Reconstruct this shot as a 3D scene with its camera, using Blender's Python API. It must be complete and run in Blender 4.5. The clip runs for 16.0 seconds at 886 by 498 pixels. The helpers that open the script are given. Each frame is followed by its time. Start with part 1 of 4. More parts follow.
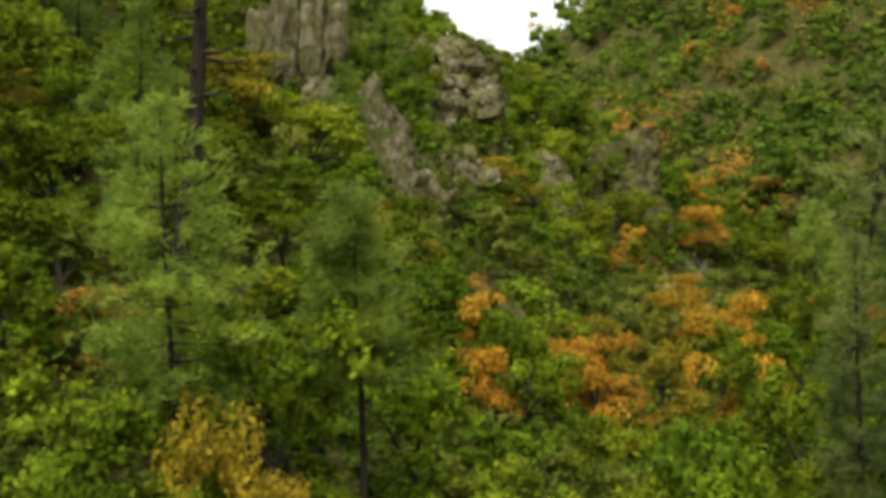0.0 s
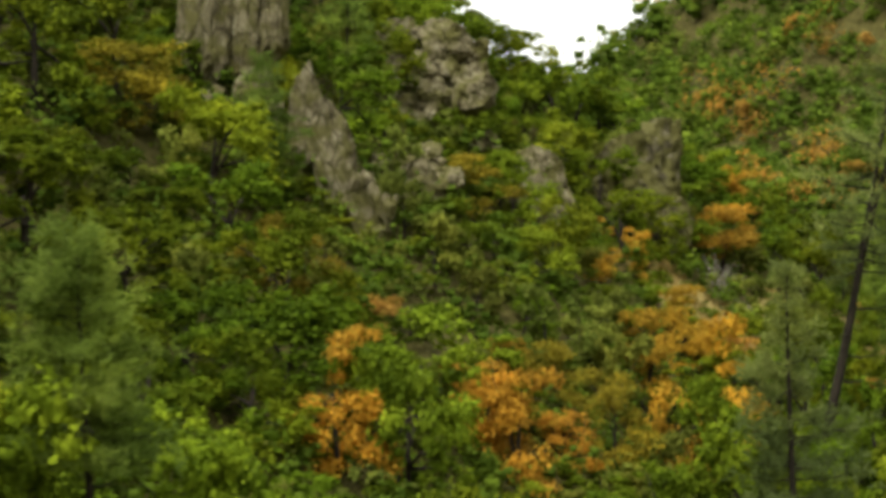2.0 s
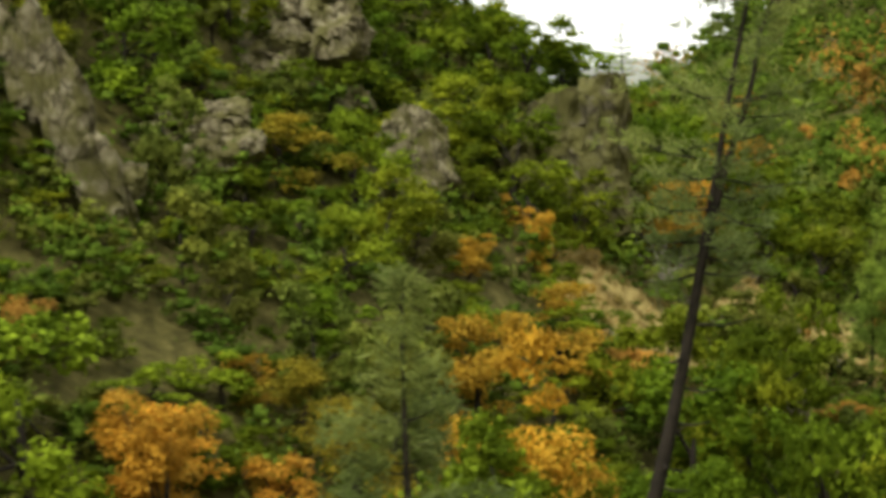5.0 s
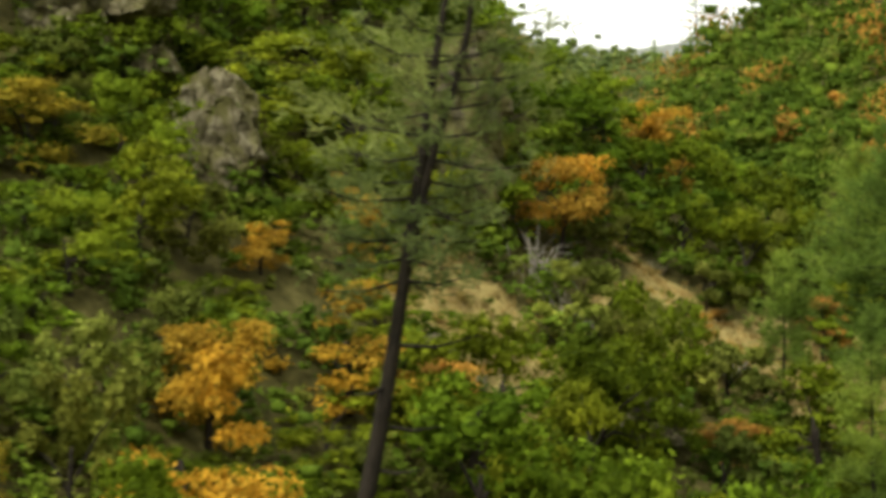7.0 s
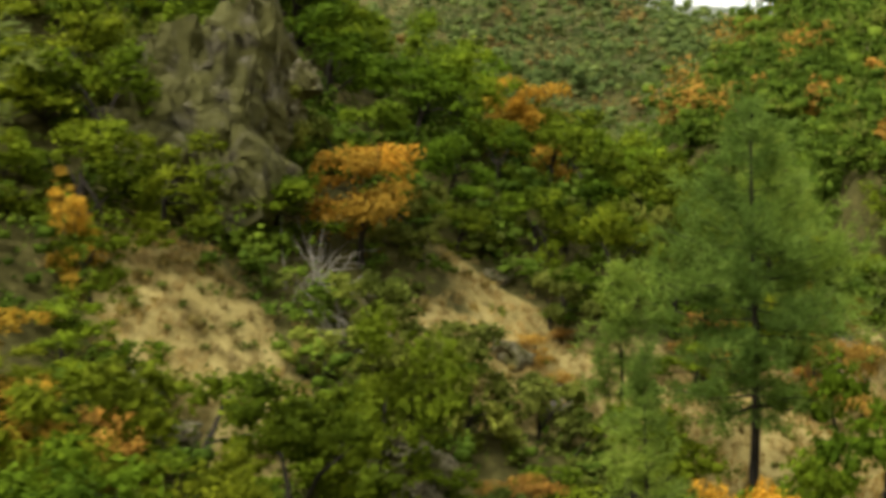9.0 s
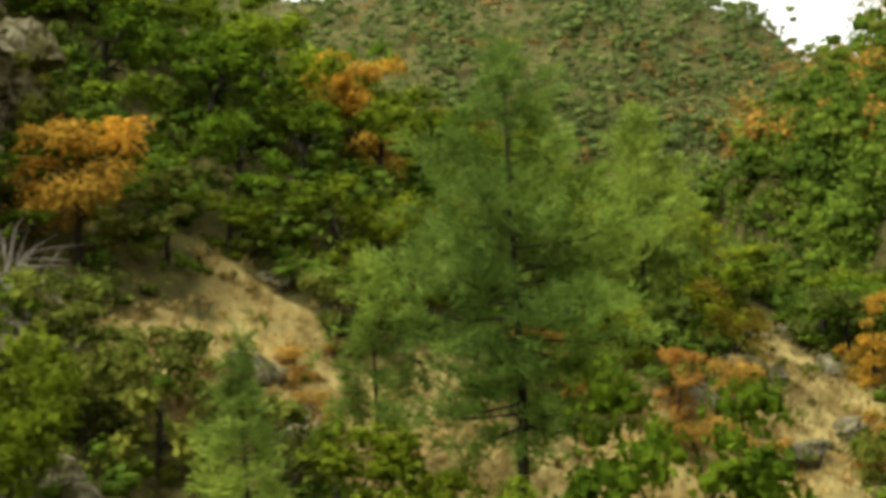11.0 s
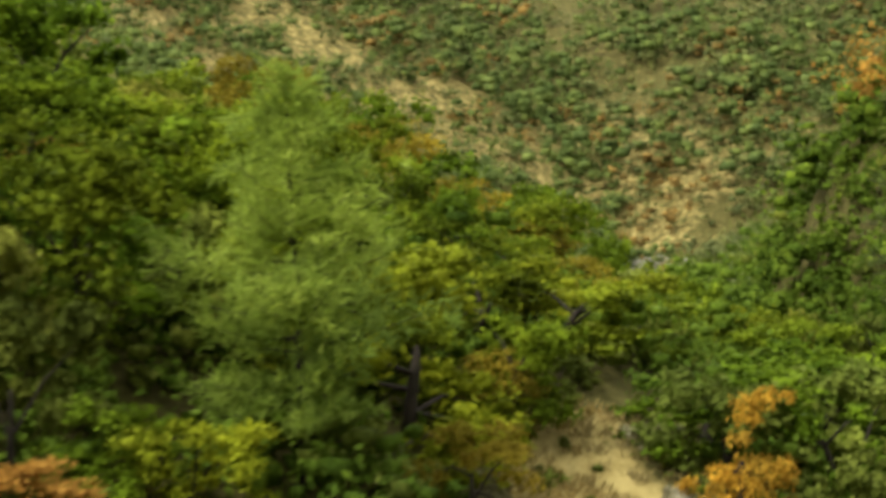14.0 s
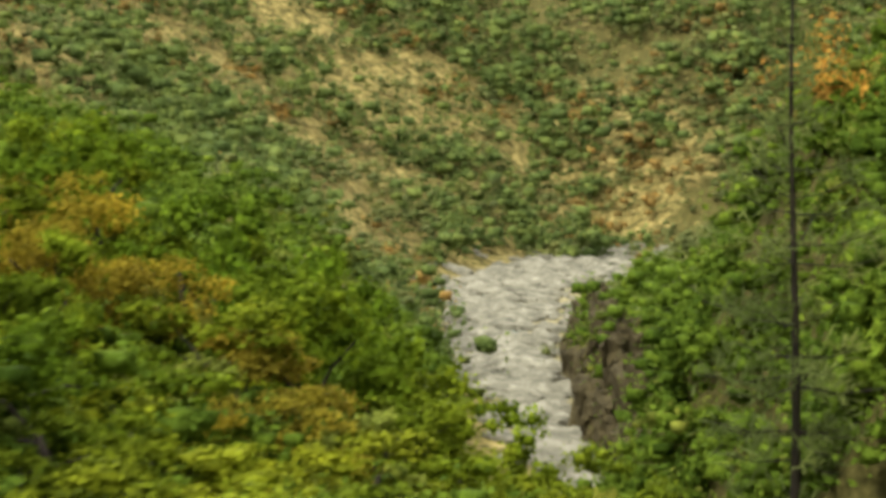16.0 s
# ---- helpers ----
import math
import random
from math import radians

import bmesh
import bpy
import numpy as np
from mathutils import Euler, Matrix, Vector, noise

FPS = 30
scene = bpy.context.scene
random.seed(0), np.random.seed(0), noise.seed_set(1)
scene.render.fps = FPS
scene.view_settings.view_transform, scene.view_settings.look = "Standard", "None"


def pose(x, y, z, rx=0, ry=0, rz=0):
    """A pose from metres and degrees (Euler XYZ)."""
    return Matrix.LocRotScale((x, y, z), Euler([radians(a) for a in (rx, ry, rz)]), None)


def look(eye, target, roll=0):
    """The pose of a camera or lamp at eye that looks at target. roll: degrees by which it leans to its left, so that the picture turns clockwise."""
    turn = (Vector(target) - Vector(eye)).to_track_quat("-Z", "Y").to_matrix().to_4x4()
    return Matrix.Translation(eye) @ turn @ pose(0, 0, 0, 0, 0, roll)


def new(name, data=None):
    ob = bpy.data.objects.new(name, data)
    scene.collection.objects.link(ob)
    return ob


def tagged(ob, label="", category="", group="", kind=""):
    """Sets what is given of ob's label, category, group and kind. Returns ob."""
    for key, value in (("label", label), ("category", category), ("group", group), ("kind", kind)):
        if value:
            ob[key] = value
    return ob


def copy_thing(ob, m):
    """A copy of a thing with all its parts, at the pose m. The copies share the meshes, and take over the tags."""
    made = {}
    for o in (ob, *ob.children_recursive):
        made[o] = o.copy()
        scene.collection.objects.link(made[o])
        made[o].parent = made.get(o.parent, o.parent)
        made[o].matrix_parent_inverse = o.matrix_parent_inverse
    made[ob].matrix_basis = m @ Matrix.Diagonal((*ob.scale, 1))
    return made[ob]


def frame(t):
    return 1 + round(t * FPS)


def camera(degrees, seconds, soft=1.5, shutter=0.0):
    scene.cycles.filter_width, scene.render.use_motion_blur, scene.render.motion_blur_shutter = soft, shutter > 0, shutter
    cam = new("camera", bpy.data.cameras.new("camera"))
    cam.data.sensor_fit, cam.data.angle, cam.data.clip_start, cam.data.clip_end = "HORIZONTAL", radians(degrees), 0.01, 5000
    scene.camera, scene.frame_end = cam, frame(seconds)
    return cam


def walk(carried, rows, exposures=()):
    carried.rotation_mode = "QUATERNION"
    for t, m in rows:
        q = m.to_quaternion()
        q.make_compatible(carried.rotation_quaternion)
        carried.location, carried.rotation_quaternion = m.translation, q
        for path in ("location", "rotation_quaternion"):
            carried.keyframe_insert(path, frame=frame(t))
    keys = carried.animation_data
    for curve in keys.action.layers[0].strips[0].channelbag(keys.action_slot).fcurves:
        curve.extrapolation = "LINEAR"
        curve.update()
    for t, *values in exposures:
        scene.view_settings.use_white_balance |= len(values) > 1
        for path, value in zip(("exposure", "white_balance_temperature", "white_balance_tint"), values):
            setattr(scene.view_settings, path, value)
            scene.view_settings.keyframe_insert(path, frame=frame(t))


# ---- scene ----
cam = camera(25.19, 16.0, soft=4.2, shutter=0.5)
walk(cam, [
    (0.0, pose(0.00, -0.00, 60.00, 88.333, 0.103, -0.003)),
    (0.5, pose(3.07, 3.50, 60.64, 88.109, 0.069, 1.197)),
    (1.0, pose(6.19, 7.12, 61.19, 87.901, 0.068, 2.436)),
    (1.5, pose(9.41, 10.88, 61.68, 87.657, 0.080, 3.664)),
    (2.0, pose(12.65, 14.86, 62.03, 87.427, 0.063, 4.891)),
    (2.5, pose(15.92, 18.95, 62.36, 87.164, 0.065, 6.129)),
    (3.0, pose(19.17, 23.28, 62.57, 86.933, 0.122, 7.395)),
    (3.5, pose(22.34, 28.04, 62.53, 86.786, 0.102, 8.624)),
    (4.0, pose(25.38, 33.18, 62.26, 86.717, -0.011, 9.787)),
    (4.5, pose(28.30, 38.47, 61.87, 86.681, -0.173, 10.877)),
    (5.0, pose(31.12, 43.64, 61.52, 86.621, -0.308, 11.902)),
    (5.5, pose(33.86, 48.52, 61.33, 86.486, -0.337, 12.871)),
    (6.0, pose(36.55, 53.10, 61.36, 86.259, -0.255, 13.787)),
    (6.5, pose(39.23, 57.71, 61.49, 85.984, -0.283, 14.647)),
    (7.0, pose(41.82, 62.71, 61.57, 85.689, -0.311, 15.516)),
    (7.5, pose(44.30, 68.00, 61.60, 85.454, -0.206, 16.395)),
    (8.0, pose(47.00, 73.33, 61.71, 85.197, -0.208, 17.461)),
    (8.5, pose(49.67, 78.59, 62.02, 84.895, -0.193, 18.559)),
    (9.0, pose(52.35, 84.19, 62.31, 84.565, -0.225, 19.863)),
    (9.5, pose(55.05, 89.49, 61.85, 84.718, -0.114, 21.248)),
    (10.0, pose(57.67, 94.43, 60.65, 85.341, 0.172, 22.639)),
    (10.5, pose(60.02, 99.30, 59.17, 86.121, 0.556, 23.999)),
    (11.0, pose(61.90, 104.50, 58.02, 86.651, 0.865, 25.316)),
    (11.5, pose(63.16, 110.36, 57.63, 86.640, 0.882, 26.590)),
    (12.0, pose(63.79, 116.91, 57.98, 86.117, 0.537, 27.857)),
    (12.5, pose(63.96, 123.69, 58.26, 85.670, 0.320, 29.157)),
    (13.0, pose(63.74, 130.50, 58.49, 85.270, 0.171, 30.429)),
    (13.5, pose(63.14, 137.43, 58.73, 84.984, 0.162, 31.559)),
    (14.0, pose(62.17, 144.43, 59.00, 84.795, 0.097, 32.338)),
    (14.5, pose(60.93, 151.42, 59.40, 84.641, -0.114, 32.754)),
    (15.0, pose(59.58, 157.77, 59.84, 84.451, -0.326, 32.780)),
    (15.5, pose(58.10, 163.99, 60.39, 84.130, -0.546, 32.646)),
    (16.0, pose(56.46, 170.06, 61.05, 83.781, -0.820, 32.561)),
], exposures=[(0.0, 0.58), (9.0, 0.62), (11.5, 0.76), (14.0, 0.86), (16.0, 0.90)])


# ---- sky and sun: a bright overcast afternoon ----
world = bpy.data.worlds.new("overcast_sky")
scene.world = world
world.use_nodes = True
wn = world.node_tree
wn.nodes.clear()
sky = wn.nodes.new("ShaderNodeTexSky")
sky.sky_type = "NISHITA"
sky.sun_disc = False
sky.sun_elevation = radians(52)
sky.sun_rotation = radians(200)
sky.air_density, sky.dust_density, sky.ozone_density = 1.0, 4.0, 1.0
veil = wn.nodes.new("ShaderNodeMix")
veil.data_type = "RGBA"
veil.inputs["Factor"].default_value = 0.95
veil.inputs["B"].default_value = (9.6, 9.6, 8.8, 1)
back = wn.nodes.new("ShaderNodeBackground")
back.inputs["Strength"].default_value = 0.12
wout = wn.nodes.new("ShaderNodeOutputWorld")
wn.links.new(sky.outputs["Color"], veil.inputs["A"])
wn.links.new(veil.outputs["Result"], back.inputs["Color"])
wn.links.new(back.outputs["Background"], wout.inputs["Surface"])

sun = new("sun", bpy.data.lights.new("sun", "SUN"))
sun.data.energy = 2.6
sun.data.angle = radians(14)
sun.data.color = (1.0, 0.965, 0.85)
sun.matrix_world = look((-60, -160, 250), (0, 0, 0))


# ---- materials ----
def material(name):
    m = bpy.data.materials.new(name)
    m.use_nodes = True
    nt = m.node_tree
    nt.nodes.clear()
    out = nt.nodes.new("ShaderNodeOutputMaterial")
    return m, nt, out


def ramp(nt, source, stops):
    r = nt.nodes.new("ShaderNodeValToRGB")
    while len(r.color_ramp.elements) < len(stops):
        r.color_ramp.elements.new(0.5)
    for e, (p, c) in zip(r.color_ramp.elements, stops):
        e.position, e.color = p, (*c, 1)
    nt.links.new(source, r.inputs["Fac"])
    return r.outputs["Color"]


def noise_tex(nt, scale, detail=4.0, rough=0.55, coord="Object"):
    tc = nt.nodes.new("ShaderNodeTexCoord") if coord == "Object" else nt.nodes.new("ShaderNodeNewGeometry")
    n = nt.nodes.new("ShaderNodeTexNoise")
    n.inputs["Scale"].default_value = scale
    n.inputs["Detail"].default_value = detail
    n.inputs["Roughness"].default_value = rough
    nt.links.new(tc.outputs["Object" if coord == "Object" else "Position"], n.inputs["Vector"])
    return n.outputs["Fac"]


def mixed(nt, fac, a, b, kind="MIX"):
    m = nt.nodes.new("ShaderNodeMix")
    m.data_type, m.blend_type = "RGBA", kind
    for socket, value in ((m.inputs["Factor"], fac), (m.inputs["A"], a), (m.inputs["B"], b)):
        if isinstance(value, (int, float)):
            socket.default_value = value
        elif isinstance(value, tuple):
            socket.default_value = (*value, 1)
        else:
            nt.links.new(value, socket)
    return m.outputs["Result"]


def leaf_material(name, dark, mid, light, spread=0.5, through_light=0.3, autumn=False):
    """Foliage: sprays differ a little, clumps differ over the crown, trees differ in tone and tint, and fine leaf grain breaks it all up."""
    m, nt, out = material(name)
    geo = nt.nodes.new("ShaderNodeNewGeometry")
    info = nt.nodes.new("ShaderNodeObjectInfo")
    leaf = ramp(nt, geo.outputs["Random Per Island"], [(0.0, dark), (0.5, mid), (1.0, light)])
    clump = ramp(nt, noise_tex(nt, 0.55, 3.0, 0.6, "World"), [(0.34, dark), (0.5, mid), (0.66, light)])
    col = mixed(nt, 0.62, leaf, clump)
    grain = noise_tex(nt, 4.5, 4.0, 0.7, "World")
    col = mixed(nt, 0.8, col, ramp(nt, grain, [(0.32, (0.42, 0.42, 0.42)), (0.52, (1.0, 1.0, 1.0)), (0.7, (1.5, 1.5, 1.4))]), "MULTIPLY")
    col = mixed(nt, 1.0, col, ramp(nt, noise_tex(nt, 0.17, 2.0, 0.5, "World"), [(0.36, (0.66, 0.70, 0.74)), (0.5, (1.0, 1.0, 1.0)), (0.64, (1.40, 1.30, 1.16))]), "MULTIPLY")
    hsv = nt.nodes.new("ShaderNodeHueSaturation")
    tree = nt.nodes.new("ShaderNodeMapRange")
    tree.inputs["To Min"].default_value, tree.inputs["To Max"].default_value = 1 - spread * 0.6, 1 + spread * 0.6
    nt.links.new(info.outputs["Random"], tree.inputs["Value"])
    nt.links.new(tree.outputs["Result"], hsv.inputs["Value"])
    scatter = nt.nodes.new("ShaderNodeTexWhiteNoise")
    scatter.noise_dimensions = "1D"
    nt.links.new(info.outputs["Random"], scatter.inputs["W"])
    tint = nt.nodes.new("ShaderNodeMapRange")
    tint.inputs["To Min"].default_value, tint.inputs["To Max"].default_value = (0.5, 0.5 + spread * 0.06) if autumn else (0.5 - spread * 0.045, 0.5 + spread * 0.025)
    nt.links.new(scatter.outputs["Value"], tint.inputs["Value"])
    nt.links.new(tint.outputs["Result"], hsv.inputs["Hue"])
    nt.links.new(col, hsv.inputs["Color"])
    d = nt.nodes.new("ShaderNodeBsdfPrincipled")
    d.inputs["Roughness"].default_value = 0.65
    d.inputs["Specular IOR Level"].default_value = 0.02
    b = nt.nodes.new("ShaderNodeBump")
    b.inputs["Strength"].default_value = 0.9
    b.inputs["Distance"].default_value = 0.16
    nt.links.new(grain, b.inputs["Height"])
    nt.links.new(b.outputs["Normal"], d.inputs["Normal"])
    t = nt.nodes.new("ShaderNodeBsdfTranslucent")
    mx = nt.nodes.new("ShaderNodeMixShader")
    mx.inputs["Fac"].default_value = through_light
    nt.links.new(hsv.outputs["Color"], d.inputs["Base Color"])
    nt.links.new(hsv.outputs["Color"], t.inputs["Color"])
    nt.links.new(d.outputs[0], mx.inputs[1])
    nt.links.new(t.outputs[0], mx.inputs[2])
    nt.links.new(mx.outputs[0], out.inputs["Surface"])
    return m


def rough_material(name, stops, scale, fine, bump=0.4, rough=0.9, coord="Object"):
    m, nt, out = material(name)
    big = ramp(nt, noise_tex(nt, scale, 5.0, 0.6, coord), stops)
    small = noise_tex(nt, fine, 6.0, 0.65, coord)
    shade = ramp(nt, small, [(0.25, (0.45, 0.45, 0.45)), (0.75, (1.35, 1.35, 1.35))])
    col = mixed(nt, 0.75, big, shade, "MULTIPLY")
    d = nt.nodes.new("ShaderNodeBsdfPrincipled")
    d.inputs["Roughness"].default_value = rough
    d.inputs["Specular IOR Level"].default_value = 0.2
    nt.links.new(col, d.inputs["Base Color"])
    b = nt.nodes.new("ShaderNodeBump")
    b.inputs["Strength"].default_value = bump
    b.inputs["Distance"].default_value = 0.3 / fine
    nt.links.new(small, b.inputs["Height"])
    nt.links.new(b.outputs["Normal"], d.inputs["Normal"])
    nt.links.new(d.outputs[0], out.inputs["Surface"])
    return m


OAK = leaf_material("live_oak_leaves", (0.045, 0.074, 0.006), (0.112, 0.170, 0.010), (0.205, 0.282, 0.019))
SHRUB = leaf_material("chaparral_leaves", (0.078, 0.098, 0.015), (0.150, 0.184, 0.028), (0.228, 0.265, 0.048))
BRIGHT = leaf_material("yellow_green_leaves", (0.074, 0.106, 0.007), (0.156, 0.216, 0.012), (0.246, 0.318, 0.023))
PINE = leaf_material("pine_needles", (0.098, 0.160, 0.024), (0.192, 0.290, 0.046), (0.295, 0.405, 0.080), 0.22, 0.5)
GREYPINE = leaf_material("grey_pine_needles", (0.100, 0.130, 0.034), (0.190, 0.236, 0.066), (0.285, 0.335, 0.108), 0.2, 0.5)
ORANGE = leaf_material("orange_autumn_leaves", (0.22, 0.105, 0.012), (0.46, 0.235, 0.026), (0.66, 0.375, 0.055), 0.3, autumn=True)
RUST = leaf_material("rust_autumn_leaves", (0.19, 0.092, 0.018), (0.38, 0.195, 0.038), (0.54, 0.300, 0.068), 0.3, autumn=True)
OCHRE = leaf_material("ochre_autumn_leaves", (0.13, 0.098, 0.010), (0.25, 0.184, 0.018), (0.38, 0.282, 0.032), 0.3, autumn=True)
# Far oak and brush: greyer, paler greens with the distance haze mixed into them.
FAROAK = leaf_material("hazed_oak_leaves", (0.066, 0.100, 0.026), (0.132, 0.182, 0.050), (0.210, 0.270, 0.080), 0.0)
FARBRUSH = leaf_material("hazed_brush_leaves", (0.098, 0.118, 0.040), (0.172, 0.198, 0.070), (0.250, 0.276, 0.105), 0.0)
RIDGEOAK = leaf_material("ridge_oak_leaves", (0.044, 0.078, 0.010), (0.100, 0.162, 0.017), (0.182, 0.262, 0.030), 0.0)
RIDGEBRUSH = leaf_material("ridge_chaparral_leaves", (0.074, 0.094, 0.015), (0.142, 0.174, 0.028), (0.215, 0.250, 0.046), 0.0)
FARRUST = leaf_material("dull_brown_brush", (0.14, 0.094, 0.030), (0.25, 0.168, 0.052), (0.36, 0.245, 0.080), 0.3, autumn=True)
STRAW = leaf_material("dry_grass_blades", (0.24, 0.175, 0.06), (0.42, 0.32, 0.12), (0.56, 0.44, 0.19), 0.2)
BARK = rough_material("dark_bark", [(0.3, (0.011, 0.009, 0.006)), (0.7, (0.036, 0.028, 0.019))], 2.0, 14.0, 0.8)
DEADWOOD = rough_material("bleached_wood", [(0.3, (0.16, 0.14, 0.11)), (0.7, (0.32, 0.29, 0.24))], 2.0, 20.0)


def crag_material(name="lichened_rock", deep=1.0, green=0.44):
    """Weathered rock: olive and ochre lichen, pale faces, dark cracks."""
    m, nt, out = material(name)
    tone = ramp(nt, noise_tex(nt, 0.95, 8.0, 0.75, "World"), [(p, tuple(v * deep for v in c)) for p, c in ((0.30, (0.045, 0.038, 0.020)), (0.43, (0.16, 0.138, 0.078)), (0.55, (0.29, 0.258, 0.158)), (0.72, (0.50, 0.46, 0.33)))])
    stretch_m = nt.nodes.new("ShaderNodeMapping")
    geo = nt.nodes.new("ShaderNodeNewGeometry")
    stretch_m.inputs["Scale"].default_value = (1.6, 1.6, 0.7)
    nt.links.new(geo.outputs["Position"], stretch_m.inputs["Vector"])
    crack = nt.nodes.new("ShaderNodeTexVoronoi")
    crack.feature = "DISTANCE_TO_EDGE"
    crack.inputs["Scale"].default_value = 0.85
    nt.links.new(stretch_m.outputs["Vector"], crack.inputs["Vector"])
    line = ramp(nt, crack.outputs["Distance"], [(0.0, (0.16, 0.14, 0.11)), (0.07, (1, 1, 1))])
    col = mixed(nt, 0.85, tone, line, "MULTIPLY")
    moss = ramp(nt, noise_tex(nt, 0.9, 5.0, 0.6, "World"), [(green, (0, 0, 0)), (green + 0.14, (0.8, 0.8, 0.8))])
    col = mixed(nt, moss, col, (0.115, 0.110, 0.030))
    d = nt.nodes.new("ShaderNodeBsdfPrincipled")
    d.inputs["Roughness"].default_value = 0.92
    d.inputs["Specular IOR Level"].default_value = 0.15
    nt.links.new(col, d.inputs["Base Color"])
    b = nt.nodes.new("ShaderNodeBump")
    b.inputs["Strength"].default_value = 1.0
    b.inputs["Distance"].default_value = 0.35
    nt.links.new(noise_tex(nt, 1.8, 8.0, 0.7, "World"), b.inputs["Height"])
    nt.links.new(b.outputs["Normal"], d.inputs["Normal"])
    nt.links.new(d.outputs[0], out.inputs["Surface"])
    return m


ROCK = crag_material(deep=0.84)
MOSSROCK = crag_material("mossy_brown_rock", 0.44, 0.36)
PALEROCK = rough_material("pale_river_rock", [(0.25, (0.06, 0.058, 0.044)), (0.5, (0.175, 0.165, 0.125)), (0.75, (0.335, 0.318, 0.250))], 0.35, 2.0, 0.8)


# ---- the lie of the land ----
def wobble(x, y):
    return (0.9 * np.sin(x * 0.11 + 1.3 * np.sin(y * 0.05)) * np.cos(y * 0.093 + 0.7)
            + 0.5 * np.sin(x * 0.27 + y * 0.19) * np.sin(y * 0.31 - x * 0.12)
            + 0.25 * np.sin(x * 0.71 - y * 0.43) * np.sin(y * 0.83 + x * 0.37))


BED = 12.0


def river_x(y):
    """The middle of the river bed, from below the spur up to where it turns behind the ridge."""
    return np.interp(y, [100, 200, 225, 245, 262, 285, 310, 330, 350, 361, 373, 395, 415, 446, 470, 486, 530, 575, 620, 700, 900],
                     [190, 130, 100, 60, 4, -4, -26, -27, -39, -47, -57, -72, -88, -108, -124, -133, -146, -155, -145, -95, 40])


def bed_half(y):
    return np.interp(y, [340, 361, 373, 395, 415, 446, 470, 486, 530, 575, 620], [4, 4, 5, 7, 10, 13, 17, 19, 17, 12, 8])


def soft_step(v, k):
    return k * np.logaddexp(0, v / k)


def land(x, y):
    """Height of the ground: a wooded spur, the ridge across the river, the far hillside and the bed between them."""
    x, y = np.asarray(x, float), np.asarray(y, float)
    d = -0.925 * x + 0.38 * y
    face = 49.0 + 0.78 * (d - 37) + 0.12 * soft_step(d - 57, 3.0) + 0.48 * soft_step(30 - d, 2.0)
    face = np.where(face > 100, 100 + 50 * (1 - np.exp(-(face - 100) / 50)), face)
    bench = 48 + 0.25 * (d - 36) - 0.35 * soft_step(y - 200, 4.0) - 0.65 * soft_step(31 - d, 2.0)
    u = np.clip((y - 174) / 18, 0, 1)
    u = u * u * (3 - 2 * u)
    spur = face * (1 - u) + bench * u - 1.2 * soft_step(y - 224 - 0.95 * np.maximum(d - 70, 0), 4.0)
    off = x - river_x(y)
    half = bed_half(y)
    r = (off - half - np.interp(y, [340, 355, 380, 405], [0, 3, 9, 0])) * 0.8
    steep = np.interp(y, [300, 375, 430, 520, 600], [2.6, 1.53, 0.32, 0.55, 0.6])
    cliff = np.minimum(steep * r, np.interp(y, [310, 380], [40.7, 43.7]) + 0.6 * (r - 16) + 0.6 * np.maximum(r - 40, 0)) - 0.02 * np.maximum(y - 445, 0)
    ridge = np.where(y > 250, np.where(cliff > 85, 85 + 40 * (1 - np.exp(-(cliff - 85) / 40)), cliff), -20) + BED
    w = np.maximum(river_x(np.minimum(y, 590)) - x - half, 0)
    west = np.clip((y - 365) / 60, 0, 1) * np.interp(y, [900, 1250], [1.0, 0.35]) * (0.55 * np.minimum(w, 120) + 0.35 * np.clip(w - 120, 0, 180))
    back = np.maximum(y - 870, 0)
    brow = (1 - np.clip(back / 1800, 0, 0.6)) * np.interp(x + 0.22 * back, [-300, -200, -175, -160, -148, -130, -100, 60], [128, 117, 106, 96, 78, 67, 63, 48])
    north = brow * (1 - np.exp(-0.75 * np.maximum(y - 588, 0) / brow))
    far = np.maximum(west, north) + BED
    behind = 0.6 * (-d - 95)
    z = np.maximum.reduce([spur, ridge, far, behind, np.full_like(x, BED)])
    return z + wobble(x, y) * np.clip((z - BED) / 6.0, 0, 1)


